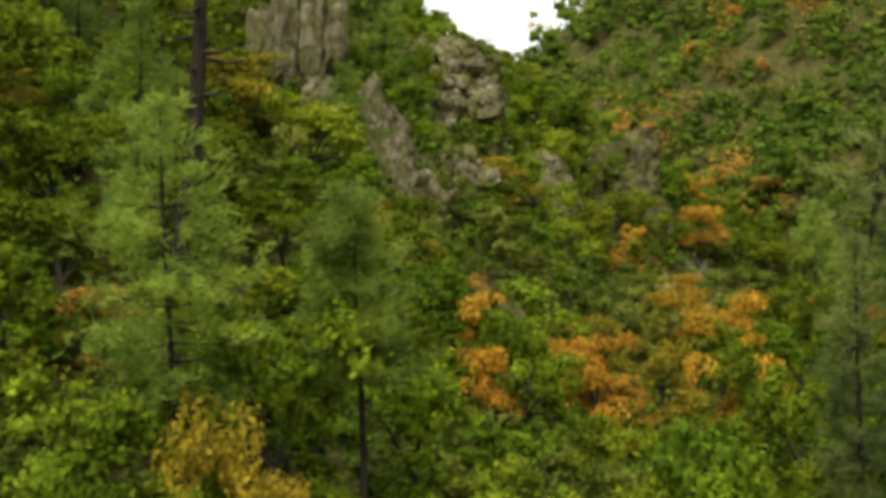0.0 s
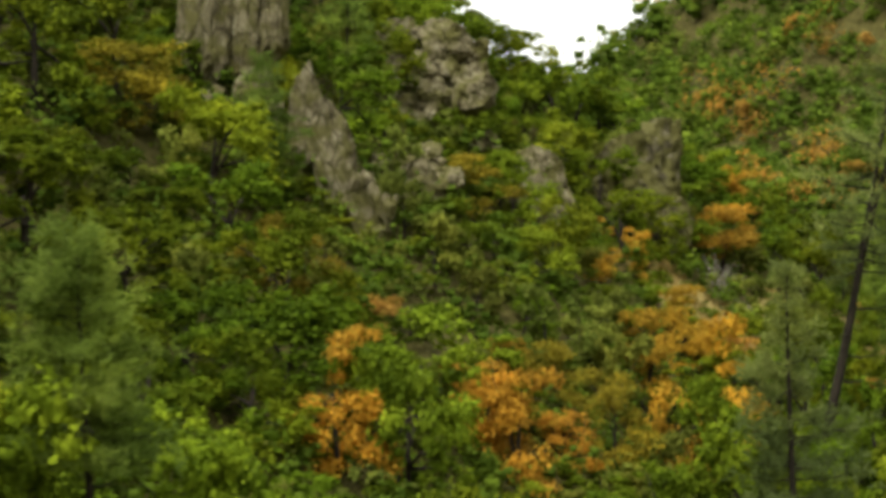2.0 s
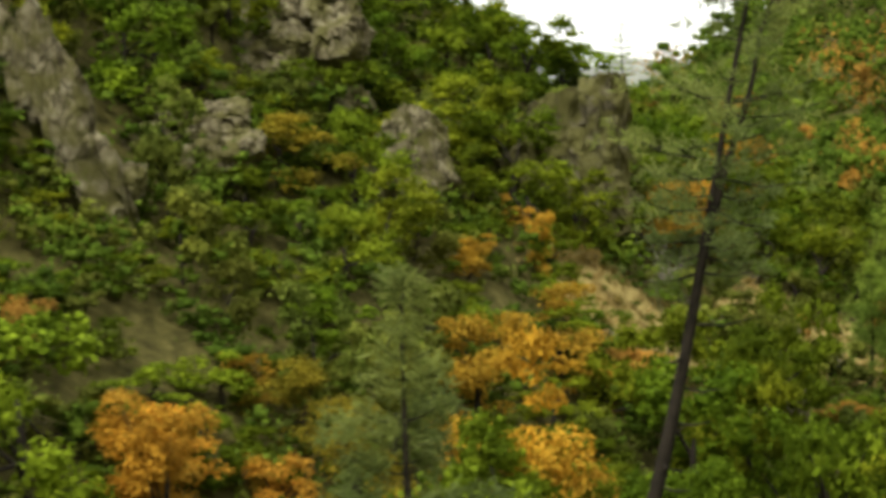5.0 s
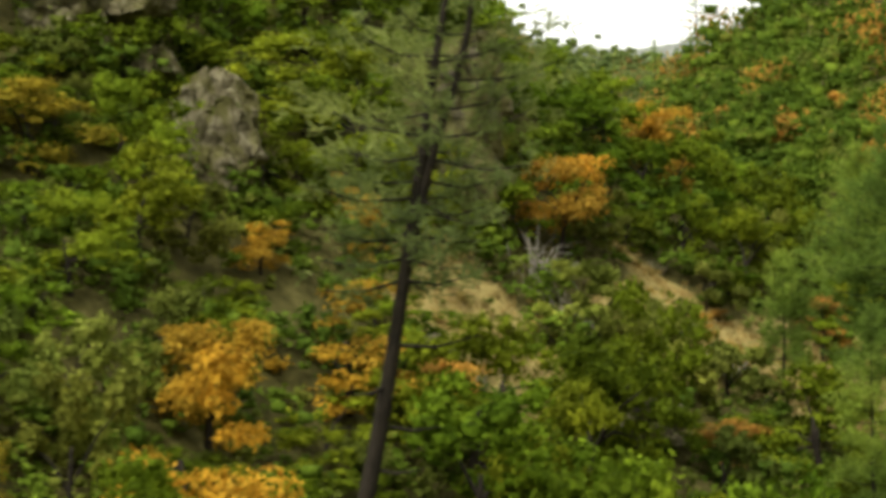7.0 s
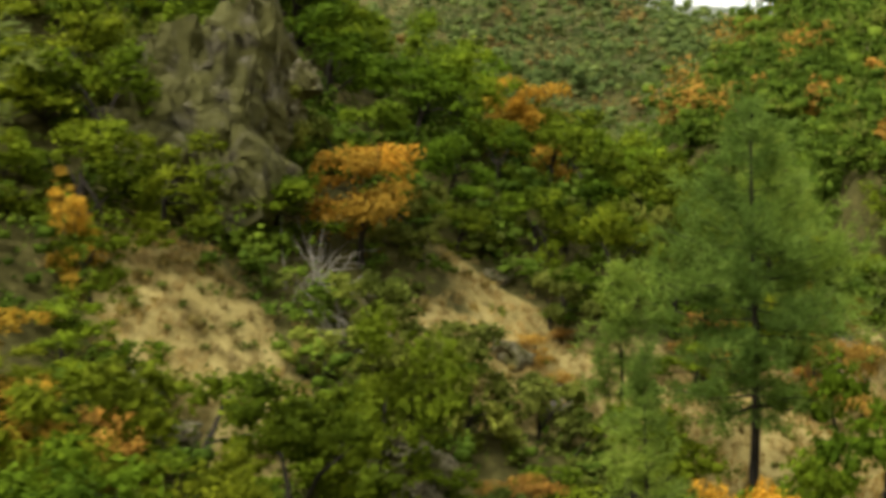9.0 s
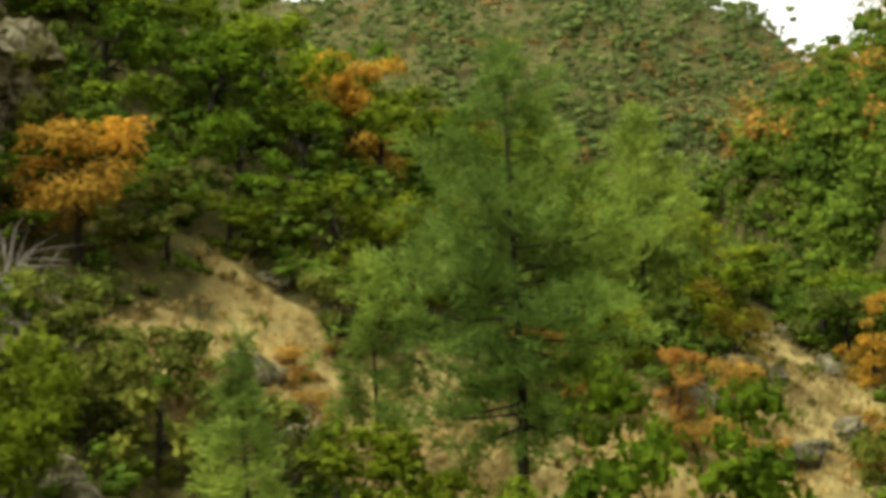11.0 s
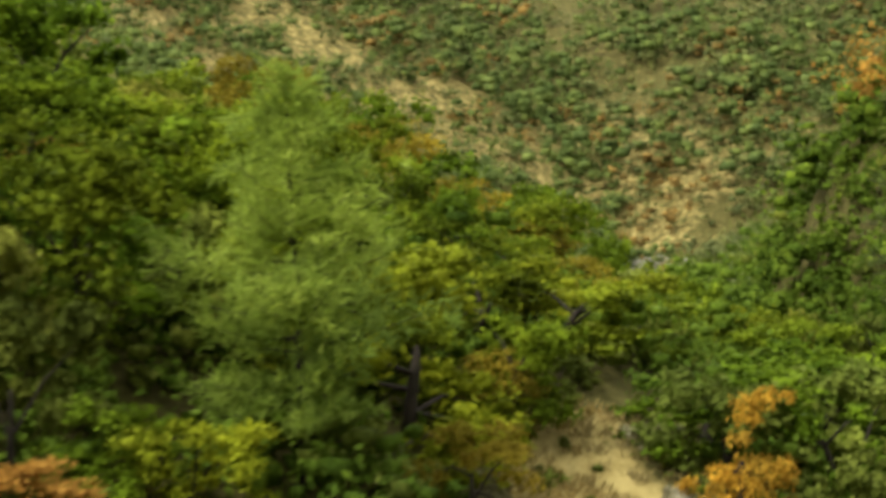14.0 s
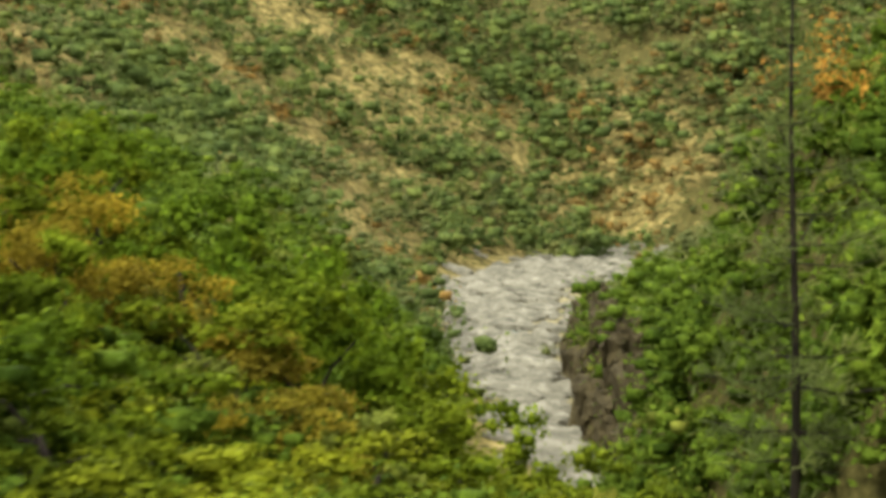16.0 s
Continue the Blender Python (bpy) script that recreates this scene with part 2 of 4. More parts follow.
def ground_material():
    """Straw grass, leaf litter or river stone, by the ground's own cover, broken up by noise."""
    m, nt, out = material("hillside_ground")
    straw = ramp(nt, noise_tex(nt, 0.7, 7.0, 0.75), [(0.30, (0.10, 0.075, 0.026)), (0.43, (0.25, 0.192, 0.064)), (0.60, (0.40, 0.318, 0.120)), (0.78, (0.25, 0.195, 0.08))])
    litter = ramp(nt, noise_tex(nt, 1.3, 7.0, 0.7), [(0.3, (0.030, 0.028, 0.008)), (0.55, (0.085, 0.076, 0.022)), (0.75, (0.165, 0.145, 0.048))])
    stone = ramp(nt, noise_tex(nt, 0.35, 8.0, 0.75), [(0.3, (0.11, 0.094, 0.044)), (0.48, (0.24, 0.208, 0.112)), (0.7, (0.38, 0.335, 0.195))])
    cover = nt.nodes.new("ShaderNodeAttribute")
    cover.attribute_name = "cover"
    parts = nt.nodes.new("ShaderNodeSeparateColor")
    nt.links.new(cover.outputs["Color"], parts.inputs["Color"])
    ragged = nt.nodes.new("ShaderNodeMath")
    ragged.operation = "MULTIPLY_ADD"
    ragged.inputs[1].default_value = 0.9
    nt.links.new(noise_tex(nt, 0.45, 6.0, 0.7), ragged.inputs[0])
    nt.links.new(parts.outputs["Red"], ragged.inputs[2])
    grass = ramp(nt, ragged.outputs[0], [(0.80, (0, 0, 0)), (0.98, (1, 1, 1))])
    col = mixed(nt, grass, litter, straw)
    col = mixed(nt, parts.outputs["Green"], col, stone)
    d = nt.nodes.new("ShaderNodeBsdfPrincipled")
    d.inputs["Roughness"].default_value = 0.95
    d.inputs["Specular IOR Level"].default_value = 0.1
    nt.links.new(col, d.inputs["Base Color"])
    b = nt.nodes.new("ShaderNodeBump")
    b.inputs["Strength"].default_value = 0.8
    b.inputs["Distance"].default_value = 0.3
    nt.links.new(noise_tex(nt, 2.2, 7.0, 0.7), b.inputs["Height"])
    nt.links.new(b.outputs["Normal"], d.inputs["Normal"])
    nt.links.new(d.outputs[0], out.inputs["Surface"])
    return m


GROUND = ground_material()


def mesh_object(name, verts, faces, mat, parent=None, label="", smooth=False):
    me = bpy.data.meshes.new(name)
    me.from_pydata([tuple(v) for v in verts], [], [tuple(f) for f in faces])
    me.materials.append(mat)
    if smooth:
        me.polygons.foreach_set("use_smooth", [True] * len(me.polygons))
    me.update()
    ob = new(name, me)
    if parent:
        ob.parent = parent
    if label:
        ob["label"] = label
    return ob


def stretch(a, b, step, grow, reach):
    """Grid lines: even between a and b, widening outside."""
    mid = list(np.arange(a, b + step, step))
    lo, hi, w = [a], [mid[-1]], step
    while hi[-1] < reach:
        w *= grow
        hi.append(hi[-1] + w)
        lo.append(lo[-1] - w)
    return np.array(lo[:0:-1] + mid + hi[1:])


gx, gy = stretch(-60, 70, 1.7, 1.03, 3200), stretch(40, 250, 1.7, 1.025, 3600)
X, Y = np.meshgrid(gx, gy)
Z = land(X, Y)
nx, ny = len(gx), len(gy)
idx = np.arange(nx * ny).reshape(ny, nx)
quads = np.stack([idx[:-1, :-1], idx[:-1, 1:], idx[1:, 1:], idx[1:, :-1]], -1).reshape(-1, 4)
ground = mesh_object("ground", np.stack([X, Y, Z], -1).reshape(-1, 3).tolist(), quads.tolist(), GROUND, smooth=True)
CLEARINGS = ((17.5, 151.5, 4.2), (21, 149.5, 3.4), (24.8, 160.8, 2.4), (28.5, 165.0, 4.0), (31.5, 164.0, 3.5), (31, 170, 2.2), (27.0, 160.5, 2.6), (30.0, 162.3, 2.6),
             (36.5, 191, 3.2), (40, 188, 3.6), (40.5, 182, 3.4), (35.2, 194.3, 1.8), (24.5, 166.7, 1.8), (35, 178, 2.5), (34, 167, 3.5), (38, 172, 4.0), (41, 177, 4.0), (41.5, 168, 4.0), (37, 164.5, 3.2))


def open_grass(x, y):
    best = np.zeros(np.shape(x))
    for cx, cy, cr in CLEARINGS:
        best = np.maximum(best, np.clip(1.4 - np.hypot(x - cx, y - cy) / cr, 0, 1))
    return best


off_bed = np.abs(X - river_x(Y) - 0.15 * bed_half(Y)) - 0.8 * bed_half(Y)
stony = np.clip(0.7 - off_bed / 5, 0, 1) * (Z < BED + 7) * (Y > 330) * np.clip((562 - Y) / 16, 0, 1)
beyond = np.where((Y > 330) & (X < river_x(Y)), 0.43, 0.0) - np.where(Y > 640, 0.12, 0.0) + np.where((Y > 385) & (X >= river_x(Y)), 0.30, 0.0)
cover = np.stack([np.maximum(open_grass(X, Y), beyond), stony, 0 * X, 1 + 0 * X], -1)
ground.data.color_attributes.new("cover", "FLOAT_COLOR", "POINT").data.foreach_set("color", cover.astype(np.float32).ravel())
tagged(ground, "steep hillsides of dry straw grass and leaf litter", "ground", kind="structure")


# ---- a ridge at the head of the valley, its grey standing in for haze ----
hx, hy = np.meshgrid(np.linspace(-1100, 900, 81), np.linspace(1350, 2050, 25))
hz = 40 + np.exp(-((hy - 1600) / 170) ** 2) * np.interp(hx, [-1100, -440, -335, -230, -155, -90, 300, 900], [25, 60, 70, 59, 77, 80, 60, 30])
hz = hz + 4.0 * wobble(hx * 0.21, hy * 0.3) + 2.0 * wobble(hx * 0.7, hy * 0.8)
hi = np.arange(hx.size).reshape(hx.shape)
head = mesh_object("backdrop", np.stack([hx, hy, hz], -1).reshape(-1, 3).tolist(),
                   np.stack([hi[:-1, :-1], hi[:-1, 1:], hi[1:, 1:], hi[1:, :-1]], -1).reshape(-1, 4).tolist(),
                   rough_material("hazed_scrub", [(0.35, (0.17, 0.18, 0.155)), (0.65, (0.25, 0.26, 0.23))], 0.01, 0.12, 0.5), smooth=True)
tagged(head, "distant ridge closing the valley, haze painted in as grey-green", "hills", kind="structure")


# ---- plants ----
def tube(points, radii, sides=7):
    """Vertices and faces of a tapering tube along the points."""
    verts, faces = [], []
    points = [Vector(p) for p in points]
    for i, (p, r) in enumerate(zip(points, radii)):
        way = (points[min(i + 1, len(points) - 1)] - points[max(i - 1, 0)]).normalized()
        side = way.cross(Vector((0.31, 0.95, 0.05))).normalized()
        other = way.cross(side)
        for k in range(sides):
            a = math.tau * k / sides
            verts.append(p + side * (r * math.cos(a)) + other * (r * math.sin(a)))
    for i in range(len(points) - 1):
        for k in range(sides):
            a, b = i * sides + k, i * sides + (k + 1) % sides
            faces.append((a, b, b + sides, a + sides))
    faces.append(tuple(range((len(points) - 1) * sides, len(points) * sides)))
    return verts, faces


def joined(pieces):
    verts, faces = [], []
    for v, f in pieces:
        n = len(verts)
        verts.extend(v)
        faces.extend(tuple(i + n for i in face) for face in f)
    return verts, faces


def quad_ball(n):
    """A ball of quads: each side of a cube cut n by n. Returns unit vertices and faces."""
    verts, faces, seen = [], [], {}
    steps = [2 * i / n - 1 for i in range(n + 1)]

    def index(p):
        key = tuple(round(c, 5) for c in p)
        if key not in seen:
            seen[key] = len(verts)
            verts.append(Vector(p).normalized()[:])
        return seen[key]

    for axis in range(3):
        for sign in (-1, 1):
            def corner(i, j):
                p = [0.0, 0.0, 0.0]
                p[axis], p[(axis + 1) % 3], p[(axis + 2) % 3] = sign, steps[i] * sign, steps[j]
                return index(p)
            for i in range(n):
                for j in range(n):
                    faces.append((corner(i, j), corner(i + 1, j), corner(i + 1, j + 1), corner(i, j + 1)))
    return np.array(verts), np.array(faces)


BALLS = {n: quad_ball(n) for n in (1, 2)}


def leaves(rng, centres, radii, count, size, up=0.25, squash=0.75, puffs=1, core=1, loose=0.5, heart=0.42):
    """A crown: each lobe carries rounded leafy puffs, with leaf sprays standing off them. Returns vertices and quads."""
    centres, radii = np.asarray(centres, float), np.asarray(radii, float)
    if puffs > 1:
        n = len(radii) * puffs
        way = rng.normal(size=(n, 3))
        way[:, 2] += 0.55
        way /= np.linalg.norm(way, axis=1)[:, None]
        lobe = np.repeat(radii, puffs)
        centres = np.repeat(centres, puffs, 0) + way * lobe[:, None] * 0.68 * np.array([1, 1, squash])
        radii = lobe * (0.42 + 0.25 * rng.random(n))
    w = radii ** 2
    pick = rng.choice(len(radii), count, p=w / w.sum())
    way = rng.normal(size=(count, 3))
    way[:, 2] += 0.3
    way /= np.linalg.norm(way, axis=1)[:, None]
    r = radii[pick] * (0.5 + 0.75 * rng.random(count) ** 0.8)
    pos = centres[pick] + way * r[:, None] * np.array([1, 1, squash])
    n = way + rng.normal(size=(count, 3)) * loose
    n[:, 2] += up
    n /= np.linalg.norm(n, axis=1)[:, None]
    a = np.cross(n, rng.normal(size=(count, 3)))
    a /= np.linalg.norm(a, axis=1)[:, None]
    b = np.cross(n, a)
    sz = (size * (0.55 + 0.9 * rng.random(count)))[:, None]
    v = np.stack([pos - a * sz, pos - b * sz * 0.6 - n * sz * 0.25, pos + a * sz, pos + b * sz * 0.6 - n * sz * 0.25], 1)
    vs, fs = [v.reshape(-1, 3)], [np.arange(count * 4).reshape(-1, 4)]
    if core:
        bv, bf = BALLS[core]
        m = len(radii)
        skin = bv[None] * (radii[:, None, None] * (heart + 0.25 * rng.random((m, len(bv), 1)))) * np.array([1, 1, squash])
        vs.append((skin + centres[:, None]).reshape(-1, 3))
        fs.append((bf[None] + (count * 4 + len(bv) * np.arange(m))[:, None, None]).reshape(-1, 4))
    return np.concatenate(vs), np.concatenate(fs)


def flakes(name, v, f, mat, parent=None, label=""):
    me = bpy.data.meshes.new(name)
    me.vertices.add(len(v))
    me.vertices.foreach_set("co", np.ascontiguousarray(v, dtype=np.float32).ravel())
    me.loops.add(len(f) * 4)
    me.loops.foreach_set("vertex_index", np.ascontiguousarray(f, dtype=np.int32).ravel())
    me.polygons.add(len(f))
    me.polygons.foreach_set("loop_start", np.arange(0, len(f) * 4, 4, dtype=np.int32))
    me.materials.append(mat)
    me.update(calc_edges=True)
    me.validate()
    ob = new(name, me)
    if parent:
        ob.parent = parent
    if label:
        ob["label"] = label
    return ob


def broadleaf(name, seed, mat, height, width, lobes, count, size, bare=0.18, label="", category="tree", limbs=4, core=1, up=0.25, squash=0.75, puffs=5, fat=1.0):
    """A broad-leaved tree or bush: crooked trunk, limbs to the lobes, and a crown of leaf sprays. Base at the origin."""
    rng = np.random.default_rng(seed)
    root = new(name)
    c, r = [], []
    for i in range(lobes):
        a, q = rng.random() * math.tau, math.sqrt(rng.random())
        zz = bare + (1 - bare) * rng.random() ** 0.8
        spread = width * 0.5 * q * (1.0 - 0.55 * abs(zz - 0.45) ** 1.3)
        rad = width * (0.11 + 0.12 * rng.random()) * fat
        c.append((spread * math.cos(a), spread * math.sin(a), max(height * zz - rad * 0.6, rad * 0.5)))
        r.append(rad)
    lean = rng.normal(size=2) * 0.06 * height
    top = np.array([lean[0], lean[1], height * 0.55])
    pts = [(0, 0, -0.5), (lean[0] * 0.2, lean[1] * 0.1, height * 0.2), (lean[0] * 0.5, lean[1] * 0.7, height * 0.4), top]
    tr = height * 0.028
    mesh_object("trunk", *tube(pts, [tr * 1.3, tr, tr * 0.8, tr * 0.4]), BARK, root, smooth=True)
    for i in range(min(lobes, limbs)):
        start = np.array(pts[1]) + (top - np.array(pts[1])) * rng.random()
        end = np.array(c[i])
        mid = (start + end) / 2 + np.array([0, 0, 0.06 * height])
        mesh_object("limb", *tube([start, mid, end], [tr * 0.5, tr * 0.32, tr * 0.1], 5), BARK, root, smooth=True)
    v, f = leaves(rng, c, r, count, size, up, squash, puffs, core)
    flakes("crown", v, f, mat, root)
    return tagged(root, label, category)


def conifer(name, seed, mat, height, spread, first, whorls, label="", lean=0.0, density=1.0, fork=False, thick=1.0, bare=0, round_top=False, separate=True, per=13):
    """An open pine: straight or forked stem, boughs one by one, and tufts of long needles. Base at the origin."""
    rng = np.random.default_rng(seed)
    root = new(name)

    def stem_at(z):
        return np.array([lean * z + 0.010 * height * math.sin(z / height * 5), 0.008 * height * math.sin(z / height * 4 + 1), z])

    zs = np.linspace(-0.8, height * 0.97, 12)
    tr = height * 0.0125 * thick
    trunk = mesh_object("trunk", *tube([stem_at(z) for z in zs], [tr * (1.05 - 0.93 * max(z, 0) / height) for z in zs], 9), BARK, root, smooth=True)
    stems = [stem_at]
    if fork:
        z0 = height * 0.55

        def second(z):
            return stem_at(z) + np.array([0.10, 0.05, 0]) * max(0.0, z - z0) * (1 + 0.2 * math.sin(z))

        zz = np.linspace(z0, height * 0.92, 7)
        mesh_object("second_stem", *tube([second(z) for z in zz], [tr * 0.6 * (1.02 - 0.9 * (z - z0) / (height * 0.4)) for z in zz], 7), BARK, root, smooth=True)
        stems.append(second)
    tc, td, rest = [], [], []

    def bough(o, a, ln, rise, r0, sag=0.08):
        tip = o + np.array([math.cos(a) * ln, math.sin(a) * ln, ln * rise])
        mid = (o + tip) / 2 + np.array([0, 0, -sag * ln])
        piece = tube([o, mid, tip], [r0, r0 * 0.7, 0.012], 4)
        if separate:
            mesh_object("bough", *piece, BARK, root, smooth=True)
        else:
            rest.append(piece)
        return mid, tip

    for i in range(bare):
        u = 0.2 + (first - 0.22) * (i + rng.random()) / bare
        bough(stem_at(u * height), rng.random() * math.tau, spread * (0.25 + 0.45 * rng.random()), rng.normal() * 0.15, tr * 0.2)
    for i in range(whorls):
        u = first + (0.98 - first) * (i + rng.random()) / whorls
        o = stems[rng.integers(len(stems)) if u > 0.6 else 0](u * height)
        n = rng.integers(2, 4)
        a0 = rng.random() * math.tau
        for k in range(n):
            a = a0 + math.tau * k / n + rng.normal() * 0.3
            v = (u - first) / (1 - first)
            profile = math.sqrt(max(0.02, 1 - v ** 2)) if round_top else min(1.0, (1.06 - v) * 1.5) * (0.6 + 0.4 * min(1, v * 5))
            ln = spread * profile * (0.65 + 0.5 * rng.random())
            mid, tip = bough(o, a, ln, -0.05 + 0.6 * v + rng.normal() * 0.1, tr * 0.26 * (1.2 - u))
            for j in range(max(3, int(ln * 5.0 * density))):
                q = 0.25 + 0.75 * rng.random()
                p = o * (1 - q) ** 2 + 2 * mid * q * (1 - q) + tip * q * q
                side = rng.normal(size=3) * (0.12 + 0.13 * ln * q)
                side[2] *= 0.5
                tc.append(p + side)
                td.append(np.array([math.cos(a), math.sin(a), 0.55]))
    if rest:
        tagged(mesh_object("branchwork", *joined(rest), BARK, root, smooth=True), kind="stuff")
    tc, td = np.array(tc), np.array(td)
    n = len(tc) * per
    base = np.repeat(tc, per, 0) + rng.normal(size=(n, 3)) * 0.11
    way = np.repeat(td, per, 0) * 0.55 + rng.normal(size=(n, 3)) * 0.7
    way /= np.linalg.norm(way, axis=1)[:, None]
    side = np.cross(way, rng.normal(size=(n, 3)))
    side /= np.linalg.norm(side, axis=1)[:, None]
    ln = (0.28 + 0.24 * rng.random(n))[:, None]
    wd = 0.036
    v = np.stack([base - side * wd * 0.5, base + side * wd * 0.5, base + way * ln * 0.7 + side * wd, base + way * ln - side * wd * 0.4], 1)
    flakes("crown", v.reshape(-1, 3), np.arange(n * 4).reshape(-1, 4), mat, root)
    return tagged(root, label, "tree")


def plant(ob, x, y, high=1.0, wide=1.0, turn=0.0, sink=0.25, fresh=False):
    """Sets a thing on the ground, or a copy of it, with its height and width scaled."""
    m = Matrix.LocRotScale((x, y, float(land(x, y)) - sink), Euler((0, 0, turn)), None)
    if fresh:
        ob.matrix_basis = m
        c = ob
    else:
        c = copy_thing(ob, m)
    c.scale = (wide, wide, high)
    return c


def boulder_mesh(seed, flat=0.8, blocky=0.5, detail=3):
    """A weathered rock about two metres across: a ball cut by planes and roughened."""
    bm = bmesh.new()
    bmesh.ops.create_icosphere(bm, subdivisions=detail, radius=1.0)
    r = random.Random(seed)
    cuts = [(Vector((r.gauss(0, 1), r.gauss(0, 1), r.gauss(0, 0.8))).normalized(), 0.55 + 0.35 * r.random()) for _ in range(9)]
    shift = Vector((r.random() * 50, r.random() * 50, r.random() * 50))
    for v in bm.verts:
        p = v.co.copy()
        for n, q in cuts:
            over = p.dot(n) - q
            if over > 0:
                p -= n * over * (0.5 + blocky * 0.5)
        p *= 1 + 0.16 * noise.noise(p * 1.6 + shift) + 0.07 * noise.noise(p * 4.5 + shift)
        v.co = Vector((p.x, p.y, p.z * flat))
    me = bpy.data.meshes.new("boulder")
    bm.to_mesh(me)
    bm.free()
    return me


def boulder(name, me, mat, x, y, z, size, turn, label, tilt=0.0, group=""):
    if not me.materials:
        me.materials.append(mat)
    ob = new(name, me)
    ob.matrix_basis = Matrix.LocRotScale((x, y, z), Euler((tilt, tilt * 0.6, turn)), size)
    return tagged(ob, label, "rock", group)


def block_mesh(seed):
    """A jointed rock block about one metre each way: split faces, stepped joints, broken corners, rough skin."""
    bm = bmesh.new()
    bmesh.ops.create_cube(bm, size=2.0)
    bmesh.ops.subdivide_edges(bm, edges=bm.edges[:], cuts=10, use_grid_fill=True)
    r = random.Random(seed)
    cuts = [(Vector((r.gauss(0, 1), r.gauss(0, 1), r.gauss(0, 0.7))).normalized(), 0.62 + 0.45 * r.random()) for _ in range(11)]
    shift = Vector((r.random() * 50, r.random() * 50, r.random() * 50))
    for v in bm.verts:
        p = v.co.copy()
        for n, q in cuts:
            over = p.dot(n) - q
            if over > 0:
                p -= n * over
        warp = p + noise.noise_vector(p * 1.4 + shift) * 0.25
        step = noise.cell_vector(Vector((warp.x * 1.5, warp.y * 1.5, warp.z * 1.1)) + shift) - Vector((0.5, 0.5, 0.5))
        chip = noise.cell_vector(warp * 3.3 + shift) - Vector((0.5, 0.5, 0.5))
        v.co = p + step * 0.30 + chip * 0.13 + noise.noise_vector(p * 3.7 + shift) * 0.05
    me = bpy.data.meshes.new("block")
    bm.to_mesh(me)
    bm.free()
    me.materials.append(ROCK)
    return me


# ---- rock outcrops on the spur ----
rock_shapes = [block_mesh(200 + i) for i in range(7)]
MOSSY = [m.copy() for m in rock_shapes]
for m in MOSSY:
    m.materials[0] = MOSSROCK
rr = random.Random(8)


def outcrop(name, x, y, label, blocks, skin=None):
    """A crag: blocks given as offset along the slope, towards the hill and up, with width, depth, height and lean; each is a part."""
    base = float(land(x, y))
    root = tagged(new(name), label, "rock")
    root.location = (x, y, base)
    for i, (ox, oy, oz, w, dp, h, lean) in enumerate(blocks):
        ob = new("block", (skin or rock_shapes)[(i * 3 + len(name)) % 7])
        ob.parent = root
        ob.matrix_basis = Matrix.LocRotScale((ox, oy, oz), Euler((rr.gauss(0, 0.08), lean, rr.gauss(0.1, 0.25))), (w / 2, dp / 2, h / 2))
    return root


def heap(x, y, wide, high, count, size, tall=1.0):
    """Blocks piled up the slope."""
    base, made = float(land(x, y)), []
    for i in range(count):
        u = i / count
        ox, oy = (rr.random() - 0.5) * wide * (1 - 0.35 * u), -1.0 + 2.6 * u + rr.gauss(0, 0.5)
        s = size * (0.6 + 0.8 * rr.random())
        here = float(land(x + ox, y + oy)) - base
        made.append((ox, oy, max(here + 0.2 * s, u * high), s * 1.2, s * 1.1, s * tall * (0.7 + 0.6 * rr.random()), rr.gauss(0, 0.18)))
    return made


outcrop("rock_pinnacle", -2.6, 126.0, "tall grey lichened rock pinnacle with vertical cracks",
        [(-0.4, 0, 2.6, 3.0, 2.8, 9.4, -0.28), (1.5, -0.5, -0.6, 2.3, 2.4, 6.0, -0.34), (-1.9, 0.3, 5.4, 2.3, 2.6, 6.0, -0.16), (1.2, -0.3, 0.8, 2.0, 2.4, 4.6, -0.34), (0.6, -0.7, 0.6, 1.6, 1.5, 3.0, -0.2), (2.2, -0.2, 0.2, 1.9, 1.8, 2.2, 0.1)])
outcrop("rock_outcrop", -8.2, 129.0, "grey rock face with dark vertical cracks",
        [(-2.2, 0, 5.8, 2.0, 2.6, 8.0, -0.05), (-0.4, 0.2, 6.6, 1.8, 2.4, 8.5, 0.03), (1.2, 0.4, 6.4, 1.6, 2.2, 7.0, -0.04), (-3.8, 0.6, 5.0, 2.0, 2.2, 6.0, 0.06), (0.4, -0.6, 1.6, 2.6, 2.0, 3.4, 0.1), (-2.4, -0.6, 1.2, 2.4, 2.0, 3.0, -0.1)])
outcrop("rock_crag", 0.4, 133.5, "low pale broken rocks at the foot of a crag", heap(0.4, 133.5, 5.0, 2.6, 11, 1.7, 0.9))
outcrop("rock_crag", 1.6, 149.0, "crag of stacked pale tan boulders", heap(1.6, 149.0, 5.6, 7.5, 24, 2.0, 0.85))
outcrop("rock_crag", -1.0, 152.0, "upper tier of stacked tan boulders", heap(-1.0, 152.0, 4.5, 5.5, 14, 2.0, 1.1))
outcrop("rock_crag", 14.6, 158.9, "brown mossy rock face above a grass slope", heap(14.6, 158.9, 5.6, 5.4, 26, 2.5, 1.5), MOSSY)
outcrop("rock_crag", 15.2, 164.5, "weathered tan rock knob among trees", heap(15.2, 164.5, 4.4, 4.0, 18, 1.5, 1.05))
outcrop("rock_outcrop", 7.6, 146.5, "dark shaded rock face under oaks", heap(7.6, 146.5, 3.2, 4.0, 9, 1.8, 1.5))
outcrop("rock_crag", 26.5, 150.6, "broken rocks at the foot of a brushy bank", heap(26.5, 150.6, 4.0, 1.6, 9, 1.2, 0.9))
outcrop("rock_crag", 36.2, 186.2, "dark rock ledge in the grass bank", heap(36.2, 186.2, 3.4, 0.8, 9, 1.0, 0.8))
